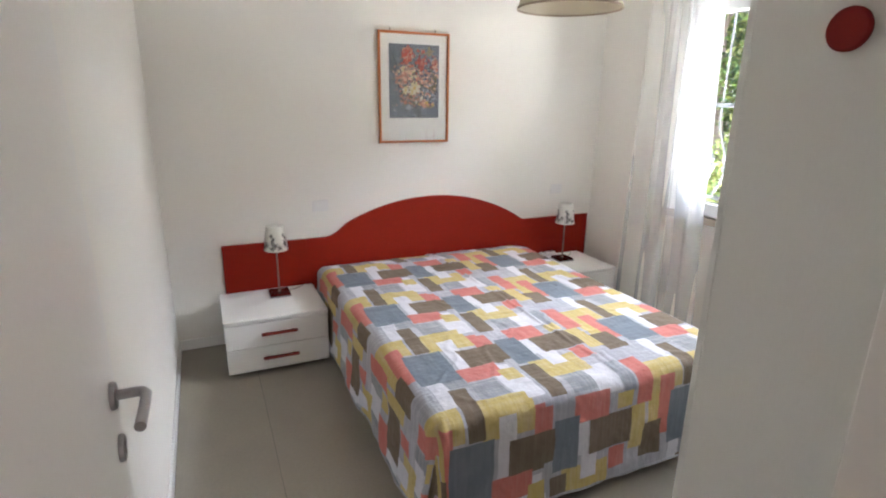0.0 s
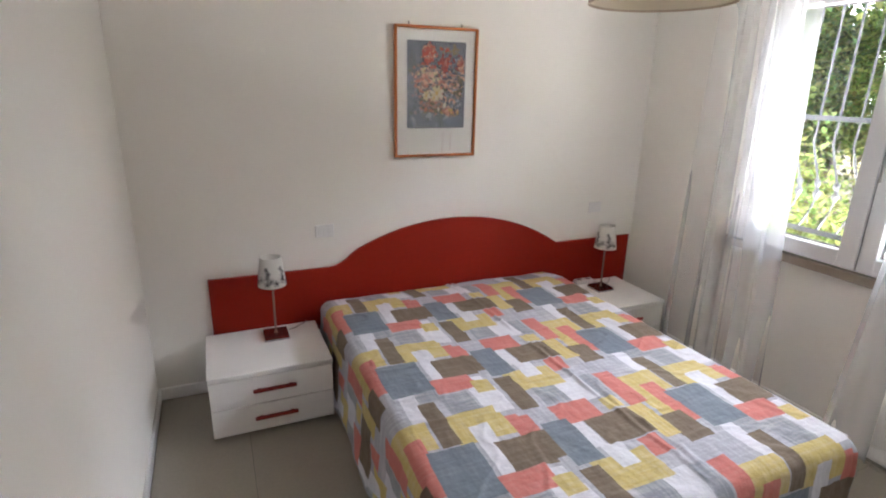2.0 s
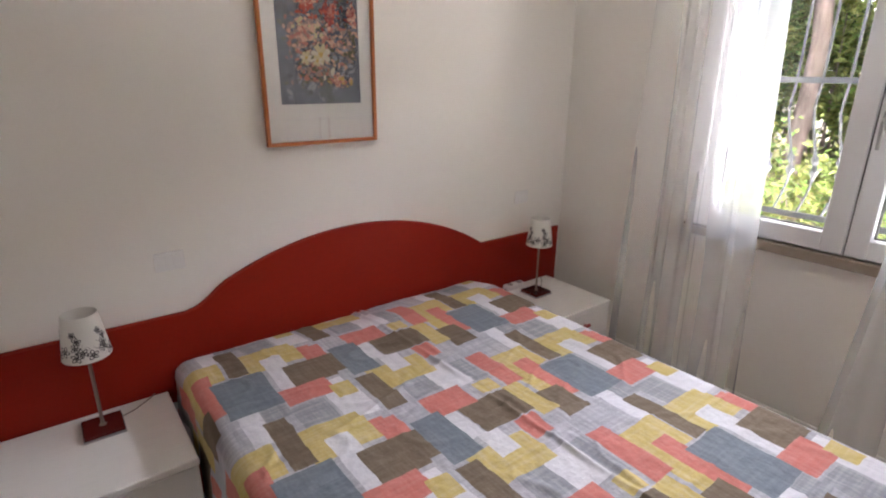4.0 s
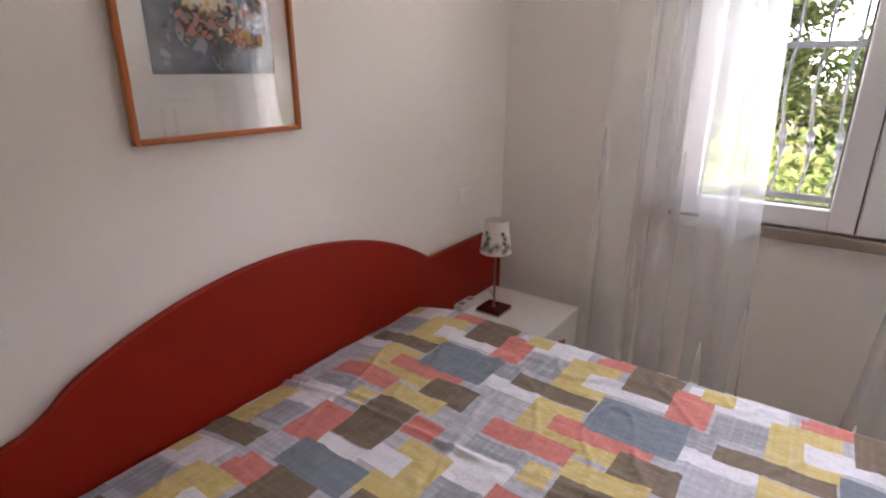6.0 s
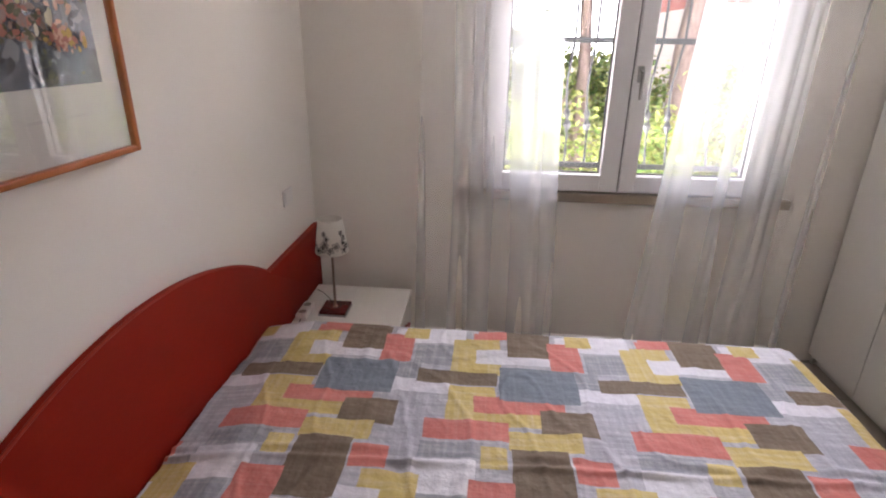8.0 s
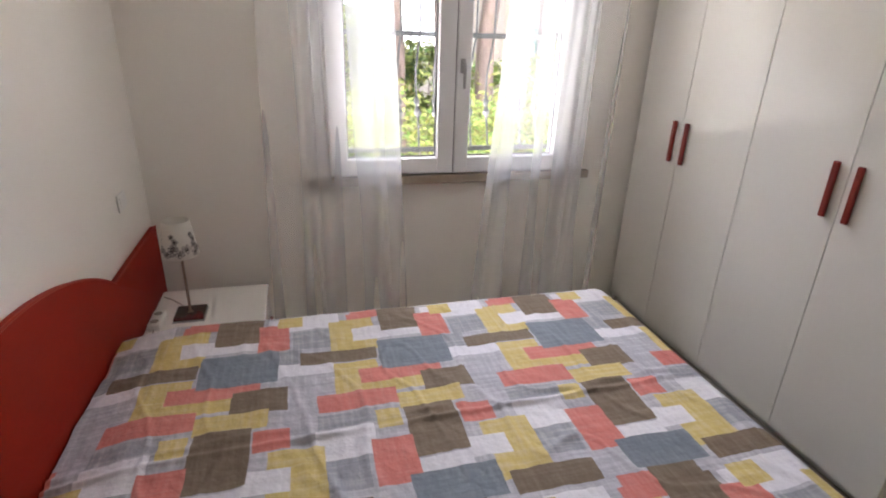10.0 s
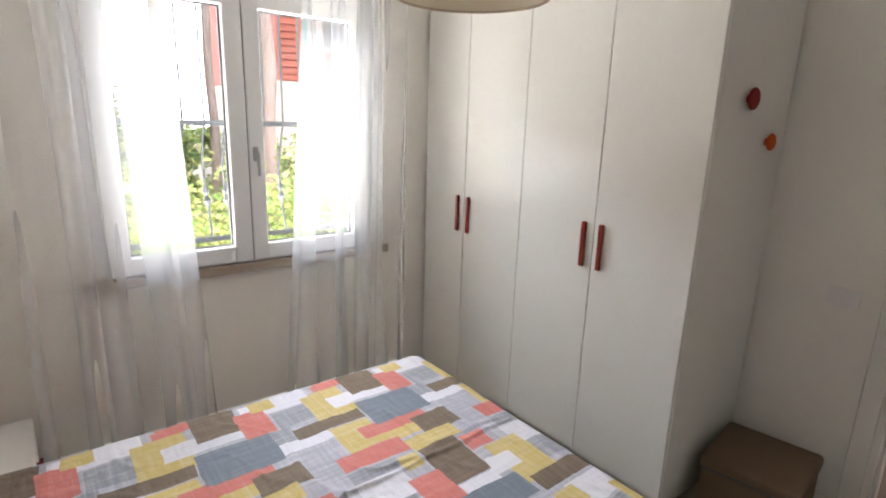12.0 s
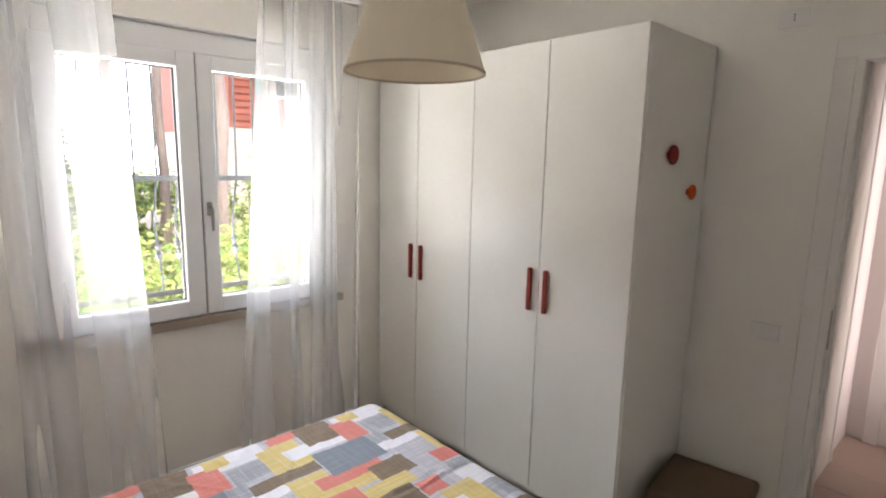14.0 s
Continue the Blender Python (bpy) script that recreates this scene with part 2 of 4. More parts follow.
PICGLASS = glass("picture_glass", 1.75)
SHEER = sheer("sheer_voile", (0.955, 0.975, 1.0), 0.74, 0.42, 0.04)
SHADE = sheer("cream_lampshade_cloth", (0.80, 0.735, 0.60), 0.09, 0.16)
SHADEIN = mat("shade_lining", (0.82, 0.77, 0.70), 0.8, var=0.03)
SMALLSHADE = mat("white_fabric_shade", (0.74, 0.72, 0.66), 0.8, var=0.05, scale=10, grain=260, bump=0.03)
INK = mat("dark_printed_ink", (0.05, 0.04, 0.045), 0.7, var=0.2)
RIM = mat("shade_rim_tape", (0.48, 0.38, 0.29), 0.7, var=0.1)
MATTRESS = mat("mattress_cover", (0.62, 0.60, 0.57), 0.9, var=0.05, bump=0.03)
BEDBASE = mat("dark_bed_base", (0.10, 0.075, 0.06), 0.7, var=0.15)
C_LILAC = cloth("print_pale_grey", (0.40, 0.40, 0.445), (0.60, 0.59, 0.635), 0.7)
C_WHITE = cloth("print_white", (0.70, 0.69, 0.73), (0.52, 0.52, 0.575), 0.4)
C_SLATE = cloth("print_slate_blue", (0.18, 0.21, 0.245), (0.32, 0.35, 0.39), 0.30)
C_CORAL = cloth("print_coral", (0.58, 0.19, 0.16), (0.65, 0.38, 0.35), 0.28)
C_BROWN = cloth("print_brown", (0.18, 0.135, 0.095), (0.33, 0.28, 0.23), 0.30)
C_YELLOW = cloth("print_yellow", (0.56, 0.44, 0.165), (0.68, 0.62, 0.46), 0.40)
C_GREY = cloth("print_mid_grey", (0.29, 0.30, 0.33), (0.52, 0.52, 0.55), 0.55)
LEAF = [leaf_mat("leaf_green", (0.15, 0.22, 0.06)), leaf_mat("leaf_light_green", (0.32, 0.36, 0.12)), leaf_mat("leaf_dark_green", (0.085, 0.14, 0.05))]
BARK = mat("pinkish_bark", (0.36, 0.275, 0.255), 0.9, var=0.6, scale=9, grain=30, bump=0.08, stretch=(1, 1, 0.35))
SOIL = mat("sandy_ground", (0.42, 0.36, 0.27), 0.95, var=0.3, scale=0.8, grain=12, bump=0.08, tint=(0.16, 0.2, 0.07), tint_amount=0.8)
BRICK = mat("red_brick_paint", (0.45, 0.13, 0.09), 0.8, var=0.18, scale=6, grain=50, bump=0.03, vary=0.08)
PLASTER = mat("outer_plaster", (0.66, 0.58, 0.50), 0.9, var=0.08, scale=1.5, grain=60, bump=0.04)
ROOF = mat("roof_tile_red", (0.42, 0.16, 0.10), 0.85, var=0.2, scale=5, grain=40, bump=0.04)
SHUT = mat("green_shutter_paint", (0.05, 0.17, 0.15), 0.5, var=0.1, scale=8, grain=60, bump=0.01)
# emission for the sheet behind the garden, which also lights the room
DISTANCE_GLOW = glow("distance_glow", (0.93, 0.97, 1.0), 10.0)


# ---- building helpers ----
def box(x0, x1, y0, y1, z0, z1, bevel=0.0, bm=None, seg=1):
    own = bm is None or bevel > 0
    b = bmesh.new() if own else bm
    v = [b.verts.new((x, y, z)) for x in (x0, x1) for y in (y0, y1) for z in (z0, z1)]
    for f in ((0, 1, 3, 2), (4, 6, 7, 5), (0, 4, 5, 1), (2, 3, 7, 6), (0, 2, 6, 4), (1, 5, 7, 3)):
        b.faces.new([v[i] for i in f])
    if bevel:
        bmesh.ops.bevel(b, geom=b.edges[:], offset=bevel, segments=seg, affect="EDGES", profile=0.5)
        if bm is not None:
            merge(bm, b)
            return bm
    return b


def merge(into, bm):
    me = bpy.data.meshes.new("tmp")
    bm.to_mesh(me)
    bm.free()
    into.from_mesh(me)
    bpy.data.meshes.remove(me)
    return into


def lathe(profile, seg=32, center=(0, 0, 0), axis="z", bm=None):
    """Turns (radius, height) pairs round an axis."""
    b = bm if bm is not None else bmesh.new()
    rings = []
    for r, h in profile:
        ring = []
        for i in range(seg):
            a = 2 * math.pi * i / seg
            c, s = r * math.cos(a), r * math.sin(a)
            p = {"z": (c, s, h), "x": (h, c, s), "y": (c, h, -s)}[axis]
            ring.append(b.verts.new((p[0] + center[0], p[1] + center[1], p[2] + center[2])))
        rings.append(ring)
    for a, c in zip(rings, rings[1:]):
        for i in range(seg):
            b.faces.new((a[i], a[(i + 1) % seg], c[(i + 1) % seg], c[i]))
    for ring, flip in ((rings[0], True), (rings[-1], False)):
        if (ring[0].co - ring[seg // 2].co).length > 1e-5:
            b.faces.new(ring[::-1] if flip else ring)
    return b


def tube(points, r, seg=8, bm=None, flat=None):
    """A rod through points; r is one radius or one per point; flat: scale of the second cross axis."""
    b = bm if bm is not None else bmesh.new()
    pts = [Vector(p) for p in points]
    rs = r if isinstance(r, (list, tuple)) else [r] * len(pts)
    rings = []
    for i, p in enumerate(pts):
        d = (pts[min(i + 1, len(pts) - 1)] - pts[max(i - 1, 0)]).normalized()
        up = Vector((0, 0, 1)) if abs(d.z) < 0.9 else Vector((1, 0, 0))
        s = d.cross(up).normalized()
        u = s.cross(d)
        k = 1.0 if flat is None else flat
        rings.append([b.verts.new(p + rs[i] * (math.cos(a) * s + k * math.sin(a) * u)) for a in [2 * math.pi * j / seg for j in range(seg)]])
    for a, c in zip(rings, rings[1:]):
        for j in range(seg):
            b.faces.new((a[j], a[(j + 1) % seg], c[(j + 1) % seg], c[j]))
    b.faces.new(rings[0][::-1])
    b.faces.new(rings[-1])
    return b


def prism(outline, axis, lo, hi, bevel=0.0):
    """A closed outline of (u, v) pairs pulled along an axis: 'y' takes (x, z), 'x' takes (y, z), 'z' takes (x, y)."""
    b = bmesh.new()
    place = {"y": lambda u, v, w: (u, w, v), "x": lambda u, v, w: (w, u, v), "z": lambda u, v, w: (u, v, w)}[axis]
    a = [b.verts.new(place(u, v, lo)) for u, v in outline]
    c = [b.verts.new(place(u, v, hi)) for u, v in outline]
    n = len(a)
    fa, fc = b.faces.new(a), b.faces.new(c[::-1])
    for i in range(n):
        b.faces.new((a[i], c[i], c[(i + 1) % n], a[(i + 1) % n]))
    bmesh.ops.recalc_face_normals(b, faces=b.faces[:])
    if bevel:
        rim = [e for e in b.edges if len({f for f in e.link_faces} & {fa, fc}) == 1]
        bmesh.ops.bevel(b, geom=rim, offset=bevel, segments=2, affect="EDGES", profile=0.5)
    return b


def mesh_of(name, bm, material, smooth=False):
    bmesh.ops.recalc_face_normals(bm, faces=bm.faces[:])
    me = bpy.data.meshes.new(name)
    bm.to_mesh(me)
    bm.free()
    for m in (material if isinstance(material, (list, tuple)) else [material]):
        me.materials.append(m)
    if smooth:
        me.polygons.foreach_set("use_smooth", [True] * len(me.polygons))
        me.set_sharp_from_angle(angle=radians(35))
    return me


def thing(name, loc, label, category, group="", kind=""):
    e = new(name)
    e.empty_display_size = 0.05
    e.location = loc
    return tagged(e, label, category, group, kind)


def part(name, bm, material, parent=None, label="", smooth=False):
    """One mesh object, under a thing or a part. Its mesh is in world places."""
    ob = new(name, mesh_of(name, bm, material, smooth))
    if parent is not None:
        ob.parent = parent
        if parent.type == "EMPTY":
            ob.matrix_parent_inverse = Matrix.Translation(-parent.location)
    return tagged(ob, label) if label else ob


def solid(name, bm, material, label, category, kind="", group="", smooth=False):
    return tagged(part(name, bm, material, None, "", smooth), label, category, group, kind)


# ---- the room's shell: x 0 to 3.17, y 0.575 to 3.80, z 0 to 2.70 ----
XW, YD, YH, ZC = 3.17, 0.575, 3.80, 2.70
DX0, DX1, DZ = 0.060, 0.868, 2.09
WY0, WY1, WZ0, WZ1 = 1.560, 3.015, 0.862, 2.262

solid("wall_north", box(-0.15, XW + 0.30, YH, YH + 0.30, -0.4, 3.0), PAINT, "smooth white painted wall behind the bed", "wall", "structure")
solid("wall_west", box(-0.15, 0, -1.0, YH, -0.4, 3.0), PAINT, "plain white painted side wall", "wall", "structure")
b = box(XW, XW + 0.30, -1.0, WY0, -0.4, 3.0)
box(XW, XW + 0.30, WY1, YH, -0.4, 3.0, bm=b)
box(XW, XW + 0.30, WY0, WY1, -0.4, WZ0 - 0.05, bm=b)
box(XW, XW + 0.30, WY0, WY1, WZ1, 3.0, bm=b)
solid("wall_east", b, PAINT, "white painted wall with the window opening", "wall", "structure")
b = box(0, DX0 - 0.03, YD - 0.12, YD, 0, ZC)
box(DX1 + 0.03, XW, YD - 0.12, YD, 0, ZC, bm=b)
box(DX0 - 0.03, DX1 + 0.03, YD - 0.12, YD, DZ + 0.03, ZC, bm=b)
solid("wall_south", b, PAINT, "white painted wall with the doorway to the hall", "wall", "structure")
solid("ceiling", box(0, XW, -0.9, YH, ZC, ZC + 0.3), CEIL, "plain white painted ceiling", "ceiling", "structure")
# slab out of view, added so that no sun leaks into the room
solid("added_roof_slab", box(-0.8, XW + 0.75, -1.6, YH + 0.8, 3.0, 3.15), PLASTER, "unseen overhanging slab added over the room to keep sun out", "roof", "structure")

floor = solid("floor", box(0, XW, -0.9, YH, -0.4, -0.004), GROUT, "greige porcelain tile floor with thin joints", "floor", "structure")

# skirting
b = box(0, 0.012, YD, YH - 0.012, 0, 0.07, 0.003)
solid("baseboard", b, LACQ, "low white skirting board along the wall", "baseboard", "structure")
solid("baseboard", box(0, XW, YH - 0.012, YH, 0, 0.07, 0.003), LACQ, "low white skirting board along the wall", "baseboard", "structure")
solid("baseboard", box(XW - 0.012, XW, 1.40, YH - 0.012, 0, 0.07, 0.003), LACQ, "low white skirting board along the wall", "baseboard", "structure")
solid("baseboard", box(DX1 + 0.11, 1.41, YD, YD + 0.012, 0, 0.07, 0.003), LACQ, "low white skirting board along the wall", "baseboard", "structure")

# ---- the hall ----
solid("wall_hall", box(0, XW, -1.0, -0.85, 0, ZC), HALLPAINT, "pale painted far wall of the hall", "wall", "structure")
solid("wall_hall", box(0.950, 1.055, -0.37, YD - 0.12, 0, ZC), PAINT, "short white partition beside the doorway", "wall", "structure")
b = box(0.943, 1.062, -0.41, -0.37, 0, ZC, 0.004)
solid("wall_hall", box(0.965, 1.055, -0.85, -0.41, 0, ZC), HALLPAINT, "pale painted side wall of the hall", "wall", "structure")
solid("trim", b, DOORW, "white lacquered end post of the hall partition", "trim", "structure")

hall_door = thing("door_2", (0.45, -0.85, 0), "closed white flush door on the far wall of the hall", "door", "", "structure")
part("door_leaf", box(0.06, 0.80, -0.85, -0.83, 0.006, 2.06, 0.002), DOORW, hall_door)
for x0, x1 in ((0.80, 0.875), (-0.0 + 0.002, 0.058)):
    part("casing", box(x0, x1, -0.85, -0.822, 0, 2.13, 0.003), DOORW, hall_door)
part("casing", box(0.06, 0.80, -0.85, -0.822, 2.062, 2.13, 0.003), DOORW, hall_door)

# ---- door: lining, casing and open leaf ----
door = thing("door_1", (DX0, YD, 0), "white flush door standing open against the wall", "door", "", "structure")
for x0, x1 in ((DX0 - 0.03, DX0), (DX1, DX1 + 0.03)):
    part("door_lining", box(x0, x1, YD - 0.13, YD + 0.008, 0, DZ, 0.002), DOORW, door)
part("door_lining", box(DX0 - 0.03, DX1 + 0.03, YD - 0.13, YD + 0.008, DZ, DZ + 0.03, 0.002), DOORW, door)
part("stop_strip", box(DX1 - 0.012, DX1, YD - 0.10, YD - 0.05, 0, DZ, 0.002), DOORW, door)
part("strike_plate", box(DX1 - 0.0025, DX1 - 0.0005, YD - 0.036, YD - 0.014, 0.92, 1.09), STEEL, door)
for y0, y1 in ((YD + 0.0, YD + 0.014), (YD - 0.146, YD - 0.12)):
    part("casing", box(DX1 + 0.027, DX1 + 0.099, y0, y1, 0, DZ + 0.012, 0.003), DOORW, door)
    part("casing", box(0.001, DX0 - 0.012, y0, y1, 0, DZ + 0.012, 0.003), DOORW, door)
    part("casing", box(0.001, DX1 + 0.099, y0, y1, DZ + 0.0125, DZ + 0.092, 0.003), DOORW, door)

leaf_pose = pose(0.068, YD + 0.012, 0, 0, 0, 90.6)


def in_leaf(bm):
    bmesh.ops.transform(bm, matrix=leaf_pose, verts=bm.verts[:])
    return bm


leaf = part("door_leaf", in_leaf(box(0, 0.805, 0, 0.04, 0.008, DZ - 0.004, 0.002)), DOORW, door)
for z in (0.25, 1.8):
    part("hinge", in_leaf(lathe([(0.007, z), (0.007, z + 0.09)], 12, (-0.008, -0.004, 0))), STEEL, door)
HX, HZ = 0.743, 1.052
b = lathe([(0.0, -0.009), (0.024, -0.009), (0.026, -0.006), (0.026, -0.0004)], 28, (HX, 0, HZ), "y")
tube([(HX, -0.008, HZ), (HX, -0.04, HZ), (HX - 0.003, -0.052, HZ), (HX - 0.014, -0.058, HZ), (HX - 0.06, -0.058, HZ), (HX - 0.125, -0.056, HZ)],
     [0.0095] * 6, 12, b)
part("door_handle", in_leaf(b), STEEL, leaf, "brushed steel lever handle on a round rose", True)
b = lathe([(0.0, -0.009), (0.024, -0.009), (0.026, -0.006), (0.026, -0.0004)], 28, (HX, 0, HZ - 0.110), "y")
box(HX - 0.004, HX + 0.004, -0.011, -0.0085, HZ - 0.120, HZ - 0.100, bm=b)
part("key_rose", in_leaf(b), STEEL, leaf, "round steel key escutcheon", True)

# ---- window ----
win = thing("window_1", (XW, (WY0 + WY1) / 2, WZ0), "white two-sash casement window, closed, behind sheer curtains", "window", "", "structure")
FX0, FX1 = XW - 0.004, XW + 0.075
GY = 2.299
for y0, y1, z0, z1 in ((WY0, WY0 + 0.09, WZ0, WZ1), (WY1 - 0.09, WY1, WZ0, WZ1), (WY0 + 0.09, WY1 - 0.09, WZ0, WZ0 + 0.035), (WY0 + 0.09, WY1 - 0.09, WZ1 - 0.115, WZ1)):
    part("window_frame", box(FX0 + 0.006, FX1, y0, y1, z0, z1, 0.004), PVC, win)


def sash(y0, y1, s0, s1):
    z0, z1 = WZ0 + 0.007, WZ1 - 0.102
    bot, top = 0.082, 0.077
    s = part("sash", box(FX0 - 0.014, FX1 - 0.008, y0, y0 + s0, z0, z1, 0.006, seg=2), PVC, win)
    part("stile", box(FX0 - 0.014, FX1 - 0.008, y1 - s1, y1, z0, z1, 0.006, seg=2), PVC, s)
    part("rail", box(FX0 - 0.013, FX1 - 0.009, y0 + s0 - 0.004, y1 - s1 + 0.004, z0, z0 + bot, 0.005), PVC, s)
    part("rail", box(FX0 - 0.013, FX1 - 0.009, y0 + s0 - 0.004, y1 - s1 + 0.004, z1 - top, z1, 0.005), PVC, s)
    gx = XW + 0.035
    bb = box(gx - 0.014, gx - 0.006, y0 + s0 - 0.002, y0 + s0 + 0.008, z0 + bot, z1 - top)
    box(gx - 0.014, gx - 0.006, y1 - s1 - 0.008, y1 - s1 + 0.002, z0 + bot, z1 - top, bm=bb)
    box(gx - 0.014, gx - 0.006, y0 + s0 + 0.008, y1 - s1 - 0.008, z0 + bot - 0.002, z0 + bot + 0.008, bm=bb)
    box(gx - 0.014, gx - 0.006, y0 + s0 + 0.008, y1 - s1 - 0.008, z1 - top - 0.008, z1 - top + 0.002, bm=bb)
    part("glazing_seal", bb, SEAL, s)
    p = part("pane", box(gx, gx + 0.004, y0 + s0 - 0.01, y1 - s1 + 0.01, z0 + bot - 0.01, z1 - top + 0.01), GLASS, s)
    p.visible_shadow = False
    return s


sash(GY + 0.003, WY1 - 0.075, 0.086, 0.09)
right = sash(WY0 + 0.075, GY - 0.003, 0.09, 0.075)
part("meeting_gap", box(FX0 - 0.004, FX1 - 0.02, GY - 0.003, GY + 0.003, WZ0 + 0.01, WZ1 - 0.102), SEAL, win)
b = box(FX0 - 0.024, FX0 - 0.0145, GY - 0.045, GY - 0.018, 1.375, 1.445, 0.004)
tube([(FX0 - 0.02, GY - 0.032, 1.42), (FX0 - 0.05, GY - 0.032, 1.42), (FX0 - 0.056, GY - 0.032, 1.41), (FX0 - 0.056, GY - 0.033, 1.305)], [0.008, 0.008, 0.009, 0.007], 10, b)
part("window_handle", b, STEEL, right, "satin grey window lever, pointing down", True)
part("window_sill", box(XW - 0.035, XW + 0.08, WY0 - 0.06, WY1 + 0.055, WZ0 - 0.045, WZ0 - 0.001, 0.004, seg=2), SILL, win, "brown travertine inner sill")
part("outer_sill", box(XW + 0.08, XW + 0.34, WY0 - 0.02, WY1 + 0.02, WZ0 - 0.048, WZ0 - 0.012, 0.004), SILL, win)
part("roller_box", box(XW - 0.018, XW - 0.0005, WY0 - 0.02, WY1 + 0.02, WZ1 + 0.002, WZ1 + 0.016, 0.003), PVC, win)

# wrought-iron guard outside the panes
guard = thing("window_guard", (XW + 0.33, GY, 0.90), "grey wrought-iron window guard with bellied bars and spear knots", "window guard")
GX = XW + 0.33
for z in (0.925, 1.550, 2.17):
    part("rail", box(GX - 0.006, GX + 0.006, WY0 - 0.06, WY1 + 0.06, z - 0.014, z + 0.014), IRON, guard)
for i in range(14):
    y = 2.410 + 0.106 * (i - 7.0)
    pts, rad = [(GX, y, 2.21)], [0.0065]
    for k in range(43):
        z = 1.545 - k * 0.63 / 42
        u = (1.545 - z) / 0.63
        belly = 0.11 * math.sin(math.pi * min(1, max(0, (u - 0.18) / 0.82))) ** 1.3 + 0.012 * math.sin(u * 9)
        pts.append((GX + belly, y + 0.014 * math.sin(u * 6.3), z))
        rad.append(0.0065 + 0.016 * math.exp(-((z - 1.122) / 0.020) ** 2) + 0.013 * math.exp(-((z - 1.180) / 0.018) ** 2))
    part("bar", tube(pts, rad, 8), IRON, guard, "", True)

# ---- curtains ----
def curtain(top, bottom, seed):
    """Voile gathered at the rail: soft folds that double the cloth here and there."""
    rnd = random.Random(seed)
    bm = bmesh.new()
    nu, nv = 260, 30
    ph = [rnd.uniform(0, 6.28) for _ in range(8)]
    grid = []
    for j in range(nv + 1):
        v = j / nv
        z = 2.52 - v * 2.49
        ya, yb = top[0] + (bottom[0] - top[0]) * v, top[1] + (bottom[1] - top[1]) * v
        row = []
        for i in range(nu + 1):
            u = i / nu
            a = u * 22 + ph[0] + 0.9 * math.sin(u * 5 + ph[4]) + 0.35 * math.sin(v * 2.2 + ph[1])
            c = u * 61 + ph[2] + 0.6 * v
            open_up = 0.55 + 0.45 * math.sin(u * 6.1 + ph[5] + 0.5 * v)
            fold = (0.009 + 0.014 * open_up) * (0.75 + 0.35 * v)
            edge = min(1.0, u * 12, (1 - u) * 12)
            y = ya + (yb - ya) * u + edge * (fold * math.sin(a) + 0.005 * math.sin(c))
            x = 3.05 + fold * 0.8 * math.cos(a) + 0.005 * math.cos(c + 1.0) + 0.010 * math.sin(u * 7 + ph[3] - 0.7 * v)
            row.append(bm.verts.new((x, y, z)))
        grid.append(row)
    for a, c in zip(grid, grid[1:]):
        for i in range(nu):
            bm.faces.new((a[i], a[i + 1], c[i + 1], c[i]))
    return bm


for top, bottom, seed in (((2.665, 3.20), (2.555, 3.27), 3), ((1.45, 2.02), (1.46, 2.21), 8)):
    cur = thing("curtain", (3.05, sum(top) / 2, 0.03), "sheer white voile curtain hanging to the floor in soft folds", "curtain", "curtains at the window")
    part("cloth", curtain(top, bottom, seed), SHEER, cur, "", True)
    part("heading_tape", box(3.035, 3.065, top[0] - 0.01, top[1] + 0.01, 2.515, 2.545, 0.004), PLASTIC, cur)
rail = thing("curtain_rail", (3.06, 2.33, 2.56), "slim white curtain rail above the window", "curtain rail")
part("rod", tube([(3.06, 1.40, 2.56), (3.06, 3.27, 2.56)], 0.011, 12), PLASTIC, rail, "", True)
for y in (1.45, 3.24):
    part("bracket", box(3.04, XW, y - 0.01, y + 0.01, 2.55, 2.575, 0.003), PLASTIC, rail)

# ---- wardrobe ----
WX0, WX1, WYB, WYF, WH = 1.420, 3.150, 0.592, 1.220, 2.21
ward = thing("wardrobe", (WX0, WYB, 0), "tall white four-door wardrobe with red bar handles", "wardrobe")
part("side_panel", box(WX0, WX0 + 0.022, WYB, WYF - 0.0215, 0, WH, 0.0015), WARD, ward)
part("side_panel", box(WX1 - 0.022, WX1, WYB, WYF - 0.0215, 0, WH, 0.0015), WARD, ward)
part("top_panel", box(WX0 + 0.022, WX1 - 0.022, WYB, WYF - 0.0215, WH - 0.022, WH, 0.0015), WARD, ward)
part("back_panel", box(WX0 + 0.022, WX1 - 0.022, WYB, WYB + 0.008, 0.06, WH - 0.022), WARD, ward)
part("plinth", box(WX0 + 0.022, WX1 - 0.022, WYF - 0.06, WYF - 0.045, 0, 0.06), WARD, ward)
# dark sheet behind the doors; its colour paints the shade in their gaps
part("inner_shadow_panel", box(WX0 + 0.022, WX1 - 0.022, WYF - 0.034, WYF - 0.026, 0.06, WH - 0.022), GAP, ward)
edges = (WX0, 1.878, 2.335, 2.776, WX1)
for i in range(4):
    x0, x1 = edges[i] + 0.0018, edges[i + 1] - 0.0018
    d = part("wardrobe_door", box(x0, x1, WYF - 0.02, WYF, 0.055, WH - 0.003, 0.0014), WARD, ward)
    hx = x1 - 0.044 if i % 2 == 0 else x0 + 0.044
    b = box(hx - 0.011, hx + 0.011, WYF + 0.004, WYF + 0.020, 0.978, 1.184, 0.004, seg=2)
    for z in (1.005, 1.155):
        box(hx - 0.006, hx + 0.006, WYF - 0.001, WYF + 0.008, z - 0.008, z + 0.008, bm=b)
    part("handle", b, REDH, d, "red lacquered bar handle")
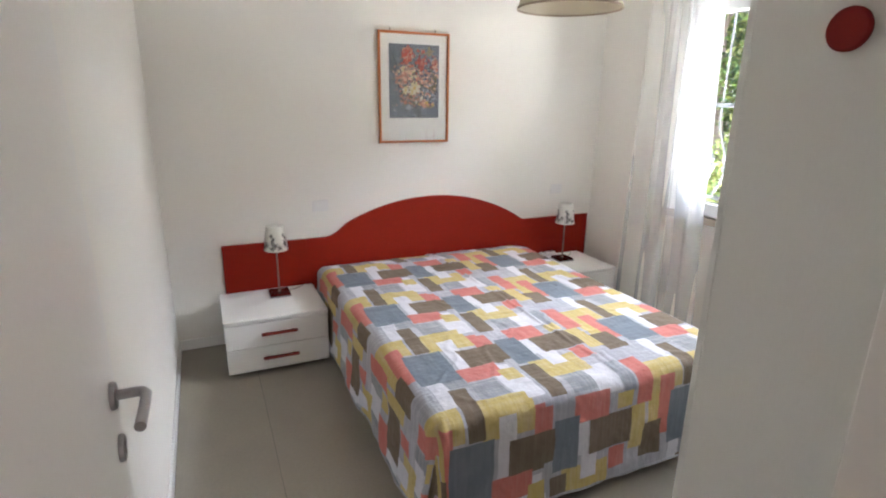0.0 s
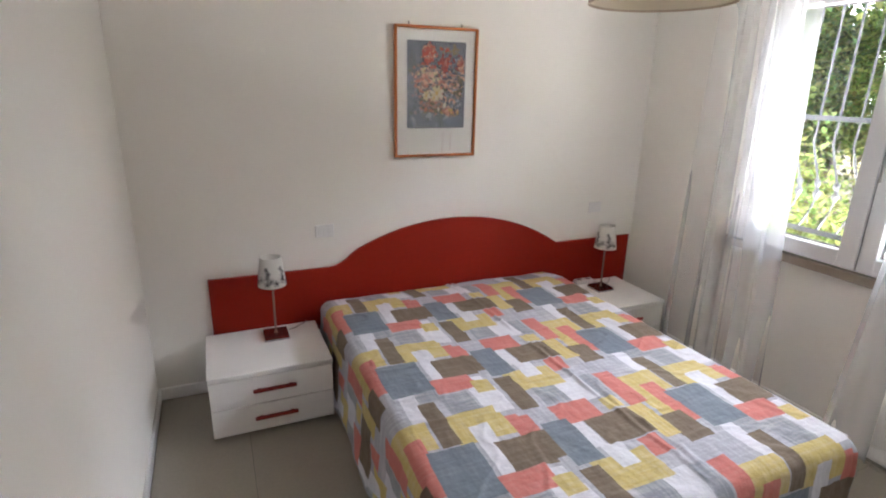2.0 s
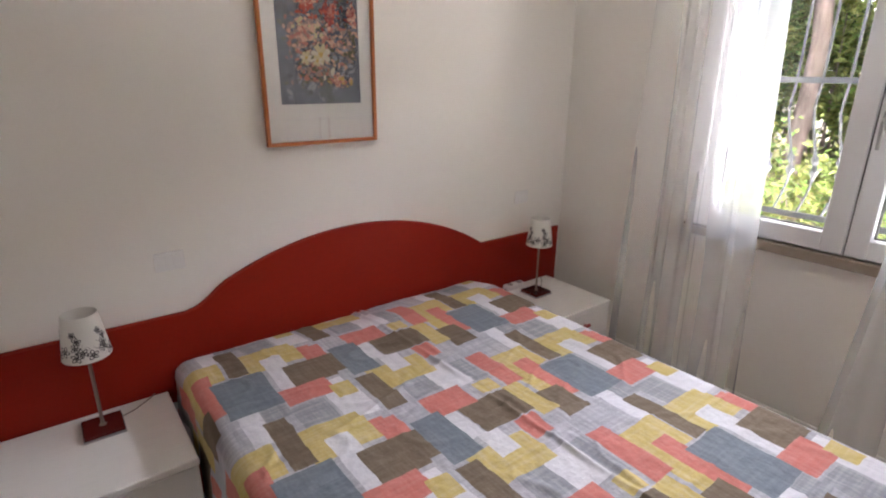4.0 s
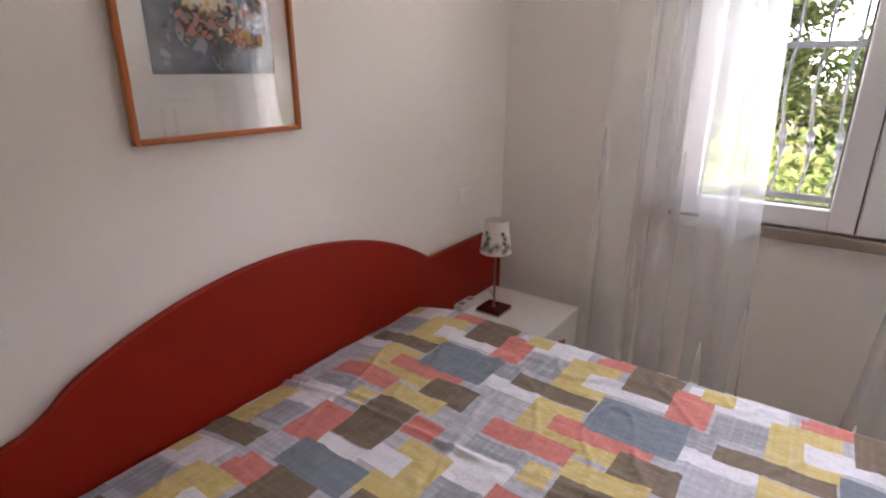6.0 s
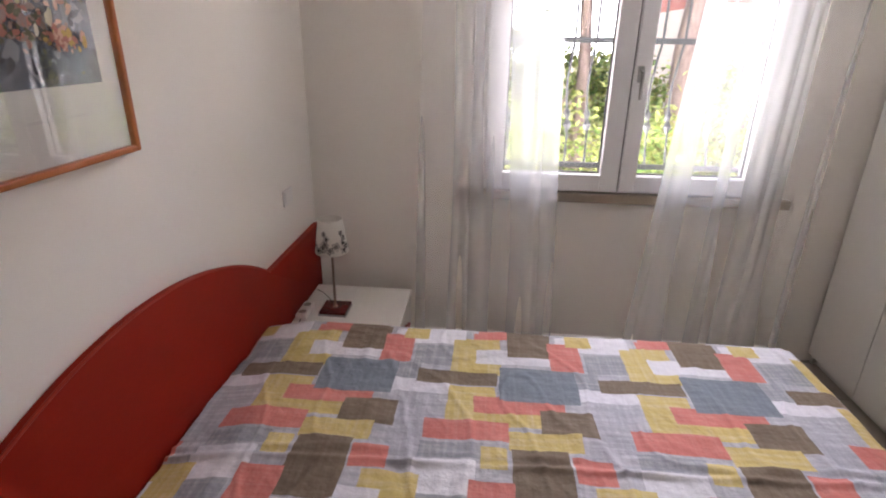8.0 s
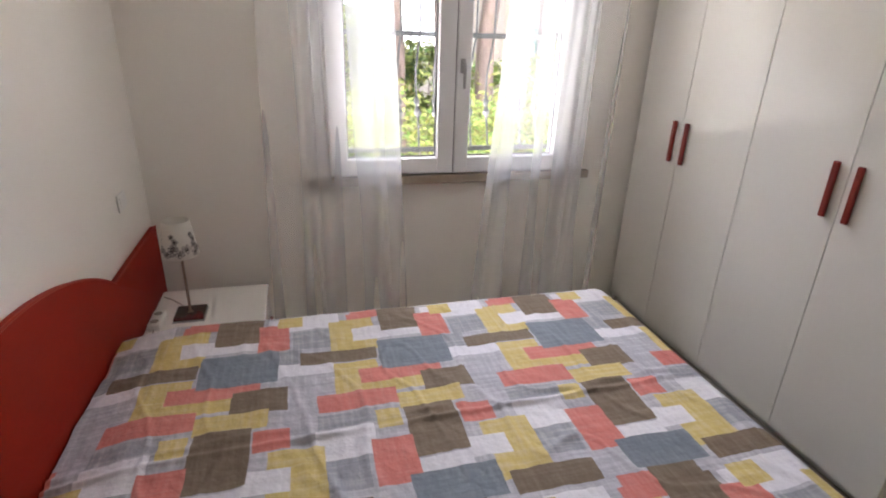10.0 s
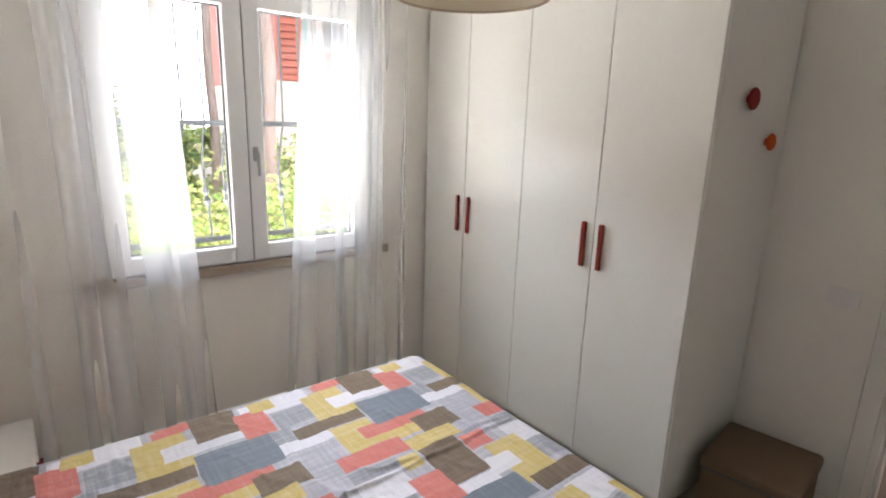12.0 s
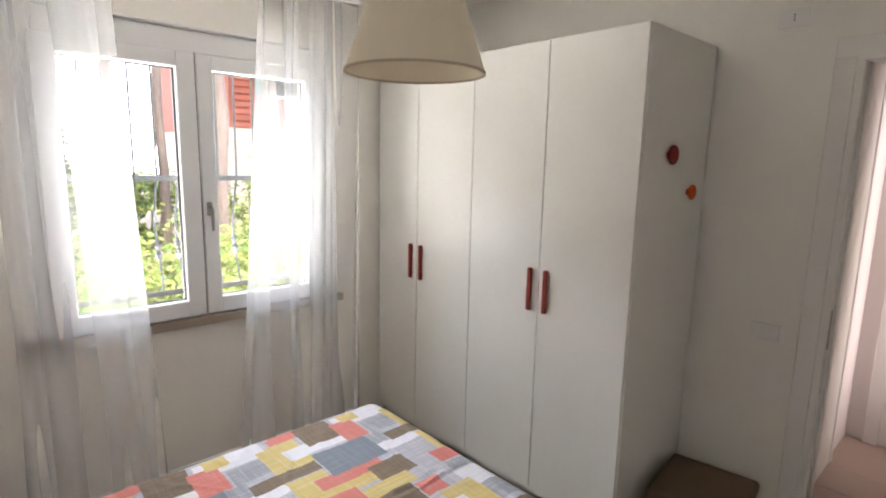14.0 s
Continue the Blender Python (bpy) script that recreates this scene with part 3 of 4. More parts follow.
for y, z, r, m, w in ((0.982, 1.717, 0.041, KNOBRED, "dark red"), (0.766, 1.557, 0.034, ORANGE, "bright orange")):
    k = thing("coat_knob", (WX0, y, z), w + " round coat knob on the wardrobe side", "coat hook", "coat knobs on the wardrobe")
    part("disc", lathe([(0.0, -0.028), (r * 0.9, -0.028), (r, -0.024), (r, -0.018), (r * 0.86, -0.014), (0.014, -0.013)], 36, (WX0, y, z), "x"), m, k, "", True)
    part("stem", lathe([(0.012, -0.0145), (0.011, -0.002), (0.016, 0.0)], 20, (WX0, y, z), "x"), m, k, "", True)

# ---- pouf ----
pouf = thing("pouf", (1.205, 0.80, 0), "brown fabric cube pouf beside the wardrobe", "pouf")
turn = pose(1.190, 0.838, 0, 0, 0, 8)


def turned(bm):
    bmesh.ops.transform(bm, matrix=turn, verts=bm.verts[:])
    return bm


part("body", turned(box(-0.183, 0.183, -0.19, 0.19, 0.0, 0.205, 0.014, seg=3)), POUF, pouf, "", True)
part("lid", turned(box(-0.19, 0.19, -0.197, 0.197, 0.208, 0.262, 0.018, seg=4)), POUF, pouf, "", True)
part("lid_seam", turned(box(-0.186, 0.186, -0.193, 0.193, 0.203, 0.210)), TOE, pouf)

# ---- bed ----
BX0, BX1, BYF, BZ = 0.882, 2.450, 1.755, 0.500
bed = thing("double_bed", ((BX0 + BX1) / 2, 2.75, 0), "low double bed under a patchwork print coverlet", "bed")
part("base", box(BX0 + 0.05, BX1 - 0.05, BYF + 0.06, 3.74, 0.10, 0.26, 0.01), BEDBASE, bed)
part("mattress", box(BX0 + 0.035, BX1 - 0.035, BYF + 0.03, 3.755, 0.262, BZ - 0.035, 0.03, seg=3), MATTRESS, bed, "", True)
for x in (BX0 + 0.12, BX1 - 0.12):
    for y in (BYF + 0.16, 3.6):
        part("leg", lathe([(0.022, 0), (0.026, 0.10)], 16, (x, y, 0)), BEDBASE, bed)

# patchwork print: blocks in one repeat of 1.045 by 0.594 m, painted one over the other
BLOCKS = [
    ("W", 2.295, 2.393, 2.41, 2.644), ("G", 2.163, 2.285, 2.40, 2.555), ("G", 2.075, 2.162, 2.527, 2.605), ("W", 2.005, 2.075, 2.423, 2.605),
    ("Y", 2.122, 2.345, 2.850, 3.015), ("W", 2.188, 2.268, 2.82, 2.932), ("N", 2.232, 2.40, 2.662, 2.826), ("W", 2.188, 2.236, 2.675, 2.84),
    ("C", 2.170, 2.345, 2.566, 2.674), ("C", 2.345, 2.390, 2.826, 2.944), ("N", 2.063, 2.133, 2.270, 2.529),
    ("Y", 1.868, 2.052, 2.867, 3.020), ("Y", 1.868, 1.940, 2.735, 2.88), ("C", 1.930, 2.004, 2.655, 2.936), ("S", 1.990, 2.170, 2.605, 2.858),
    ("G", 1.731, 1.790, 2.309, 2.492), ("C", 1.800, 1.888, 2.236, 2.486), ("N", 1.840, 1.950, 2.574, 2.734),
    ("Y", 1.772, 1.848, 2.63, 2.83), ("Y", 1.702, 1.780, 2.836, 2.908), ("W", 1.606, 1.726, 2.33, 2.496), ("G", 1.490, 1.604, 2.355, 2.480),
    ("C", 1.671, 1.752, 2.564, 2.662), ("Y", 1.438, 1.666, 2.470, 2.624), ("W", 1.525, 1.602, 2.560, 2.675), ("W", 1.504, 1.556, 2.675, 2.82),
    ("N", 1.560, 1.777, 2.670, 2.825), ("C", 1.482, 1.660, 2.822, 2.937), ("N", 1.382, 1.462, 2.365, 2.606),
    ("W", 1.286, 1.367, 2.380, 2.550), ("Y", 1.281, 1.357, 2.522, 2.607), ("N", 1.210, 1.410, 2.681, 2.826), ("C", 1.312, 1.382, 2.826, 2.925),
    ("S", 1.396, 1.510, 2.622, 2.853),
]
DYES = {"L": 0, "W": 1, "S": 2, "C": 3, "N": 4, "Y": 5, "G": 6}
PX, PY = 1.045, 0.594


def dye(x, y):
    for k, x0, x1, y0, y1 in reversed(BLOCKS):
        n = math.floor((x - x0) / PX)
        if x - n * PX < x1:
            yy = y
            if (yy - y0) % PY < y1 - y0:
                return DYES[k]
    return 0


def over_edge(e, flare):
    """How far cloth that runs e past an edge goes outward and down."""
    r = 0.06
    if e < r * math.pi / 2:
        return r * math.sin(e / r), r * (1 - math.cos(e / r))
    d = e - r * math.pi / 2
    return r + flare * d, r + d


def coverlet():
    step, hang = 0.006, 0.46
    us = np.arange(BX0 - hang, BX1 + hang + 1e-6, step)
    vs = np.arange(BYF - hang, 3.765, step)
    e0, e1, ef = BX0 + 0.06, BX1 - 0.06, BYF + 0.06
    verts = []
    for v in vs:
        for u in us:
            eu = max(e0 - u, u - e1, 0)
            ev = max(ef - v, 0)
            x, y, z = min(max(u, e0), e1), max(v, ef), BZ
            e = max(eu, ev)
            if e > 0:
                fold = 0.05 + 0.05 * noise.noise((u * 3.1, v * 3.1, 4)) + 0.03 * noise.noise((u * 8, v * 8, 9))
                out, down = over_edge(e, fold)
                a = math.atan2(ev, eu) if eu > 0 and ev > 0 else (0 if eu > 0 else math.pi / 2)
                if eu > 0 and ev > 0:
                    out *= 1 + 0.12 * math.sin(6 * a)
                sx = -1 if u < e0 else 1
                x += sx * out * math.cos(a)
                y -= out * math.sin(a)
                z -= down
            z += 0.006 * noise.noise((u * 2.2, v * 2.2, 2)) + 0.0025 * noise.noise((u * 7, v * 7, 3))
            line = 1.715 - 0.03 * (v - 2.6)
            if e == 0:
                line += 0.012 * noise.noise((9, v * 4, 1))
                z += 0.014 * math.exp(-((u - line) / 0.010) ** 2) * (0.6 + noise.noise((0, v * 5, 5)))
                z += 0.008 * math.exp(-((u - line - 0.042 - 0.02 * noise.noise((3, v * 3, 6))) / 0.011) ** 2) * (0.5 + noise.noise((4, v * 6, 5)))
                z += 0.009 * math.exp(-((v - 3.10 - 0.27 * (u - 1.72) - 0.008 * math.sin(u * 9)) / 0.012) ** 2) * (0.6 + noise.noise((u * 5, 2, 8)))
                z += 0.006 * math.exp(-((v - 2.42 - 0.02 * math.sin(u * 7)) / 0.012) ** 2) * (0.3 + noise.noise((u * 6, 5, 8)))
                w = noise.noise((u * 3 + v * 2, v * 5 - u, 21))
                z += 0.005 * (1 - min(1, abs(w) * 11))
                w = noise.noise((u * 9 - v * 4, v * 7 + u * 5, 33))
                z += 0.0022 * (1 - min(1, abs(w) * 6)) * max(0, noise.noise((u * 2.5, v * 2.5, 41)) + 0.4)
            if v > 3.58:
                z -= 0.20 * (v - 3.58)
            x += 0.006 * noise.noise((u * 8, v * 8, 11)) + 0.0025 * noise.noise((u * 30, v * 30, 12))
            y += 0.006 * noise.noise((u * 8, v * 8, 13)) + 0.0025 * noise.noise((u * 30, v * 30, 14))
            verts.append((x, min(y, 3.766), max(z, 0.05)))
    nu = len(us)
    faces, idx = [], []
    for j in range(len(vs) - 1):
        for i in range(nu - 1):
            faces.append((j * nu + i, j * nu + i + 1, (j + 1) * nu + i + 1, (j + 1) * nu + i))
            p, q = float(us[i]) + step / 2, float(vs[j]) + step / 2
            idx.append(dye(p, q))
    me = bpy.data.meshes.new("coverlet")
    me.from_pydata(verts, [], faces)
    for m in (C_LILAC, C_WHITE, C_SLATE, C_CORAL, C_BROWN, C_YELLOW, C_GREY):
        me.materials.append(m)
    me.polygons.foreach_set("material_index", idx)
    me.polygons.foreach_set("use_smooth", [True] * len(faces))
    me.update()
    rim = [verts[j * nu] for j in range(len(vs) - 1, -1, -1)] + [verts[i] for i in range(1, nu)] + [verts[j * nu + nu - 1] for j in range(1, len(vs))]
    return me, rim


cover = thing("coverlet", ((BX0 + BX1) / 2, 2.7, BZ), "thin cotton coverlet printed in coral, slate, brown and yellow blocks", "bedspread")
cloth_mesh, rim = coverlet()
o = new("printed_cloth", cloth_mesh)
o.parent, o.matrix_parent_inverse = cover, Matrix.Translation(-cover.location)
part("hem", tube(rim[::3], 0.0045, 6), C_LILAC, cover, "stitched rolled hem", True)

# ---- headboard ----
cx, half, rise, shoulder = 1.727, 0.768, 0.233, 0.663
rad = (half ** 2 + rise ** 2) / (2 * rise)
outline = [(0.305, 0.29), (3.129, 0.29), (3.129, shoulder)]
n = 48
for i in range(n + 1):
    x = cx + half - 2 * half * i / n
    z = shoulder + rise - (rad - math.sqrt(rad ** 2 - (x - cx) ** 2))
    if x < cx - half + 0.14:
        t = (x - (cx - half)) / 0.14
        z = shoulder + (z - shoulder) * t ** 0.75 if t > 0 else shoulder
    outline.append((x, z))
outline += [(cx - half - 0.02, shoulder), (0.305, shoulder)]
hb = thing("headboard", (cx, YH, 0.29), "wide red wooden headboard with an arched middle", "headboard")
part("panel", prism(outline, "y", YH - 0.030, YH - 0.002, 0.004), RED, hb, "", True)
part("edge_band", tube([(x, YH - 0.027, z + 0.0005) for x, z in outline[2:]], 0.0045, 8), REDEDGE, hb, "paler red front edge", True)

# ---- nightstands ----
def nightstand(x0, x1, y0, y1):
    t = thing("nightstand", ((x0 + x1) / 2, (y0 + y1) / 2, 0), "low white two-drawer nightstand with red bar handles", "nightstand", "nightstands beside the bed")
    # shade of the foot recess is put into the plinth's dark colour
    part("plinth", box(x0 + 0.03, x1 - 0.03, y0 + 0.05, y1 - 0.02, 0, 0.03), TOE, t)
    part("body", box(x0 + 0.004, x1 - 0.004, y0 + 0.022, y1, 0.03, 0.328, 0.002), ASH, t)
    part("top", box(x0, x1, y0, y1, 0.3285, 0.355, 0.003), ASH, t)
    for z0, z1, hz in ((0.032, 0.1775, 0.108), (0.1805, 0.326, 0.258)):
        d = part("drawer", box(x0 + 0.004, x1 - 0.004, y0 + 0.003, y0 + 0.0215, z0, z1, 0.0015), ASH, t)
        b = box(x0 + 0.197, x0 + 0.400, y0 - 0.02, y0 - 0.006, hz - 0.009, hz + 0.009, 0.004, seg=2)
        for x in (x0 + 0.225, x0 + 0.372):
            box(x - 0.006, x + 0.006, y0 - 0.008, y0 + 0.004, hz - 0.006, hz + 0.006, bm=b)
        part("handle", b, REDH, d, "red bar handle")
    return t


ns = nightstand(0.265, 0.849, 3.279, 3.765)
copy_thing(ns, Matrix.Translation((2.752, 3.522, 0)))

# ---- bedside lamps ----
def bedside_lamp(x, y, z, base_mat, words):
    t = thing("table_lamp", (x, y, z), words, "table lamp", "bedside lamps")
    part("base", box(x - 0.062, x + 0.062, y - 0.062, y + 0.062, z + 0.006, z + 0.020, 0.003), base_mat, t)
    part("base_plate", box(x - 0.065, x + 0.065, y - 0.065, y + 0.065, z, z + 0.0058, 0.001), STEEL, t)
    part("stem", lathe([(0.012, z + 0.02), (0.006, z + 0.026), (0.0055, z + 0.33), (0.011, z + 0.335), (0.011, z + 0.37)], 14, (x, y, 0)), BRONZE, t, "", True)
    sh = lathe([(0.072, z + 0.295), (0.0735, z + 0.297), (0.0535, z + 0.447), (0.052, z + 0.449), (0.0515, z + 0.447), (0.071, z + 0.297)], 40, (x, y, 0))
    for f in [f for f in sh.faces if len(f.verts) > 4]:
        sh.faces.remove(f)
    shade = part("shade", sh, SMALLSHADE, t, "white conical shade with dark line flowers", True)
    rnd = random.Random(5)
    pb = bmesh.new()

    def on(a, h, lift=0.0012):
        r = 0.0735 - 0.02 * (h - 0.297) / 0.150 + lift
        return (x + r * math.cos(a), y + r * math.sin(a), z + h)

    def loop(a0, h0, rr, stretch=1.0, lean=0.0):
        m = 10
        rows = []
        for q in (rr - 0.0024, rr):
            rows.append([])
            for k in range(m):
                p, w = q * stretch * math.cos(k * 6.283 / m), q * math.sin(k * 6.283 / m)
                rows[-1].append(pb.verts.new(on(a0 + (p * math.cos(lean) - w * math.sin(lean)) / 0.066, h0 + p * math.sin(lean) + w * math.cos(lean))))
        for k in range(m):
            pb.faces.new((rows[0][k], rows[0][(k + 1) % m], rows[1][(k + 1) % m], rows[1][k]))

    def bloom(a0, h0, size):
        turn = rnd.uniform(0, 1.2)
        for k in range(5):
            t = turn + k * 1.2566
            loop(a0 + size * math.cos(t) / 0.066, h0 + size * math.sin(t), size * 0.56, 1.35, t)
        loop(a0, h0, size * 0.36)

    for k in range(15):
        bloom(k * 0.419 + rnd.uniform(-0.1, 0.1), 0.318 + 0.016 * (k % 2) + rnd.uniform(0, 0.006), rnd.uniform(0.009, 0.0125))
    for k in range(5):
        a0 = k * 1.2566 + 0.5
        for j, h in enumerate((0.352, 0.375, 0.396)):
            bloom(a0 + 0.10 * math.sin(j * 2.2), h, 0.0095 - 0.001 * j)
    for _ in range(26):
        a0, h0 = rnd.uniform(0, 6.283), rnd.uniform(0.306, 0.345)
        prev = None
        for k in range(8):
            a, h = a0 + 0.16 * math.sin(k * 0.7), h0 + k * 0.0035
            pair = (pb.verts.new(on(a - 0.009, h)), pb.verts.new(on(a + 0.009, h)))
            if prev:
                pb.faces.new((prev[0], prev[1], pair[1], pair[0]))
            prev = pair
    part("flower_print", pb, INK, shade, "dark line-drawn flowers")
    part("cord", tube([(x + 0.06, y + 0.03, z + 0.008), (x + 0.11, y + 0.06, z + 0.003), (x + 0.17, y + 0.11, z + 0.0035), (x + 0.20, y + 0.15, z + 0.0035)], 0.0025, 6), CORD, t)
    return t


bedside_lamp(0.618, 3.640, 0.355, LAMPRED, "small bedside lamp with dark red square base and flowered shade")
lamp2 = bedside_lamp(2.775, 3.600, 0.355, LAMPRED, "small bedside lamp with dark red square base and flowered shade")

# ---- power strip on the far nightstand ----
strip = thing("power_strip", (2.725, 3.728, 0.355), "short white power strip lying against the headboard", "power strip")
part("body", box(2.655, 2.795, 3.702, 3.752, 0.3553, 0.386, 0.006, seg=2), PLASTIC, strip, "", True)
for x in (2.69, 2.76):
    part("socket_hole", lathe([(0.0, 0.3868), (0.017, 0.3868), (0.017, 0.3862)], 18, (x, 3.727, 0)), CORD, strip)
part("cable", tube([(2.655, 3.727, 0.366), (2.60, 3.72, 0.3585), (2.53, 3.66, 0.3585), (2.47, 3.70, 0.3585)], 0.003, 6), CORD, strip)

# ---- picture ----
pic = thing("framed_picture", (1.587, YH, 1.29), "flower still life print in a thin orange wooden frame", "picture")
px0, px1, pz0, pz1 = 1.345, 1.846, 1.276, 1.984
for x0, x1, z0, z1 in ((px0, px0 + 0.015, pz0, pz1), (px1 - 0.015, px1, pz0, pz1), (px0 + 0.015, px1 - 0.015, pz0, pz0 + 0.015), (px0 + 0.015, px1 - 0.015, pz1 - 0.015, pz1)):
    part("frame_bar", box(x0, x1, YH - 0.030, YH - 0.006, z0, z1, 0.004, seg=2), FRAMEW, pic)
part("mount", box(px0 + 0.012, px1 - 0.012, YH - 0.014, YH - 0.008, pz0 + 0.012, pz1 - 0.012), MOUNT, pic)
part("glass", box(px0 + 0.014, px1 - 0.014, YH - 0.0235, YH - 0.0215, pz0 + 0.014, pz1 - 0.014), PICGLASS, pic).visible_shadow = False
for x in (1.430, 1.745):
    part("hook", tube([(x, YH - 0.012, pz1 - 0.004), (x, YH - 0.016, pz1 + 0.012), (x, YH - 0.008, pz1 + 0.016)], 0.0035, 6), BRONZE, pic)


def flowers(x0, x1, z0, z1, y):
    """A loose still life in flat dabs: grey-blue ground, dark vase, red, peach and white blooms."""
    rnd = random.Random(12)
    bm = bmesh.new()
    bm.faces.new([bm.verts.new(p) for p in ((x0, y, z0), (x1, y, z0), (x1, y, z1), (x0, y, z1))])
    w, h = x1 - x0, z1 - z0
    count = [0]

    def dab(u, v, r, slot, squash=1.0, tilt=None):
        if not (0.03 < u < 0.97 and 0.02 < v < 0.98):
            return
        count[0] += 1
        yy = y - 0.00001 * count[0] - 0.0002
        m = rnd.randint(6, 9)
        tilt = rnd.uniform(0, 3.14) if tilt is None else tilt
        ring = []
        for k in range(m):
            a, q = 6.283 * k / m, r * rnd.uniform(0.65, 1.1)
            du, dv = q * math.cos(a), q * squash * math.sin(a)
            ring.append(bm.verts.new((min(max(x0 + u * w + du * math.cos(tilt) - dv * math.sin(tilt), x0), x1), yy, min(max(z0 + v * h + du * math.sin(tilt) + dv * math.cos(tilt), z0), z1))))
        f = bm.faces.new(ring)
        f.material_index = slot

    for _ in range(420):
        u, v = rnd.random(), rnd.random()
        dab(u, v, rnd.uniform(0.010, 0.028), rnd.choice((0, 1, 1, 2, 10, 6 if v < 0.3 or u > 0.8 else 1)), 0.45)
    for _ in range(36):
        dab(rnd.gauss(0.80, 0.09), rnd.gauss(0.91, 0.04), rnd.uniform(0.006, 0.013), 11, 0.5)
    for _ in range(40):
        dab(rnd.uniform(0.03, 0.16), rnd.uniform(0.66, 0.88), rnd.uniform(0.006, 0.014), 2, 0.4, 1.3)
    for _ in range(45):
        dab(rnd.gauss(0.57, 0.045), rnd.uniform(0.03, 0.20), 0.012, rnd.choice((2, 2, 10)), 0.5, 1.5)
    for _ in range(360):
        dab(rnd.gauss(0.49, 0.20), rnd.gauss(0.45, 0.15), rnd.uniform(0.006, 0.015), rnd.choice((6, 8, 8, 5, 12, 7, 2, 12)), 0.55)
    for cu, cv, su, sv, n, c in ((0.36, 0.84, 0.060, 0.075, 130, (3, 3, 3, 7, 5)), (0.64, 0.74, 0.048, 0.085, 110, (7, 13, 13, 3)), (0.90, 0.73, 0.035, 0.050, 45, (7, 13, 5)),
                                 (0.33, 0.63, 0.10, 0.050, 100, (5, 5, 12, 4)), (0.24, 0.55, 0.06, 0.055, 70, (5, 7, 12)), (0.70, 0.55, 0.08, 0.07, 80, (12, 7, 5, 10)),
                                 (0.86, 0.50, 0.04, 0.08, 55, (5, 12, 8)), (0.40, 0.25, 0.10, 0.04, 70, (8, 12, 7)), (0.70, 0.20, 0.07, 0.03, 45, (7, 5, 9))):
        for _ in range(n):
            dab(rnd.gauss(cu, su), rnd.gauss(cv, sv), rnd.uniform(0.005, 0.014), rnd.choice(c), 0.6)
    for cu, cv, size in ((0.49, 0.41, 0.034), (0.31, 0.38, 0.022), (0.44, 0.36, 0.020)):
        for k in range(7):
            t = k * 0.9 + 0.3
            dab(cu + 0.07 * math.cos(t) * size / 0.034, cv + 0.05 * math.sin(t) * size / 0.034, size * 0.66, 4 if k % 3 else 14, 0.58, t)
        dab(cu, cv, size * 0.35, 9)
    dab(0.63, 0.27, 0.021, 14, 0.55, 1.4)
    dab(0.52, 0.22, 0.012, 14, 0.5, 1.4)
    return bm


def oil(name, c):
    return mat(name, c, 0.7, var=0.25, scale=30, grain=160, bump=0.0)


PRINT = [oil("print_ground", (0.10, 0.125, 0.175)), oil("print_blue", (0.15, 0.18, 0.23)), oil("print_dark", (0.055, 0.065, 0.09)), oil("print_red", (0.50, 0.105, 0.07)),
         oil("print_cream", (0.62, 0.56, 0.34)), oil("print_peach", (0.68, 0.44, 0.33)), oil("print_pale_blue", (0.30, 0.34, 0.40)),
         oil("print_rose", (0.50, 0.22, 0.18)), oil("print_olive", (0.13, 0.13, 0.08)), oil("print_ochre", (0.58, 0.42, 0.14)),
         oil("print_night_blue", (0.085, 0.105, 0.15)), oil("print_dull_gold", (0.24, 0.19, 0.08)), oil("print_dusty_pink", (0.36, 0.27, 0.24)), oil("print_wine", (0.32, 0.07, 0.06)), oil("print_ivory", (0.66, 0.63, 0.52))]
part("print", flowers(1.420, 1.774, 1.440, 1.908, YH - 0.0155), PRINT, pic, "still life of red and cream flowers in a dark vase")
b = bmesh.new()
for k in range(3):
    box(1.43 + 0.11 * k, 1.51 + 0.11 * k, YH - 0.0146, YH - 0.0141, 1.375, 1.381, bm=b)
part("caption_bars", b, mat("pale_caption_grey", (0.73, 0.73, 0.71), 0.8), pic, "faint unreadable caption")

# ---- pendant lamp ----
LX, LY, LZ = 1.635, 2.184, 1.922
pend = thing("pendant_lamp", (LX, LY, LZ), "cream conical fabric pendant lamp hanging from the ceiling", "ceiling lamp")
sh = lathe([(0.204, LZ), (0.113, LZ + 0.285), (0.1115, LZ + 0.285), (0.2025, LZ + 0.0005)], 64, (LX, LY, 0))
for f in [f for f in sh.faces if len(f.verts) > 4]:
    sh.faces.remove(f)
shade = part("shade", sh, [SHADE], pend, "cream fabric cone shade", True)
for r0, z in ((0.2048, LZ - 0.002), (0.1138, LZ + 0.281)):
    b = lathe([(r0 + 0.0012, z), (r0 + 0.0004, z + 0.007), (r0 - 0.0035, z + 0.007), (r0 - 0.0035, z)], 64, (LX, LY, 0))
    for f in [f for f in b.faces if len(f.verts) > 4]:
        b.faces.remove(f)
    part("rim", b, RIM, shade, "brown edging tape", True)
part("cord", tube([(LX, LY, LZ + 0.27), (LX, LY, ZC - 0.02)], 0.003, 8), PLASTIC, pend)
part("lamp_holder", lathe([(0.02, LZ + 0.16), (0.022, LZ + 0.23), (0.01, LZ + 0.27)], 20, (LX, LY, 0)), PLASTIC, pend, "", True)
part("bulb", lathe([(0.003, LZ + 0.055), (0.02, LZ + 0.06), (0.03, LZ + 0.09), (0.026, LZ + 0.12), (0.014, LZ + 0.16)], 24, (LX, LY, 0)), PLASTIC, pend, "", True)
b = bmesh.new()
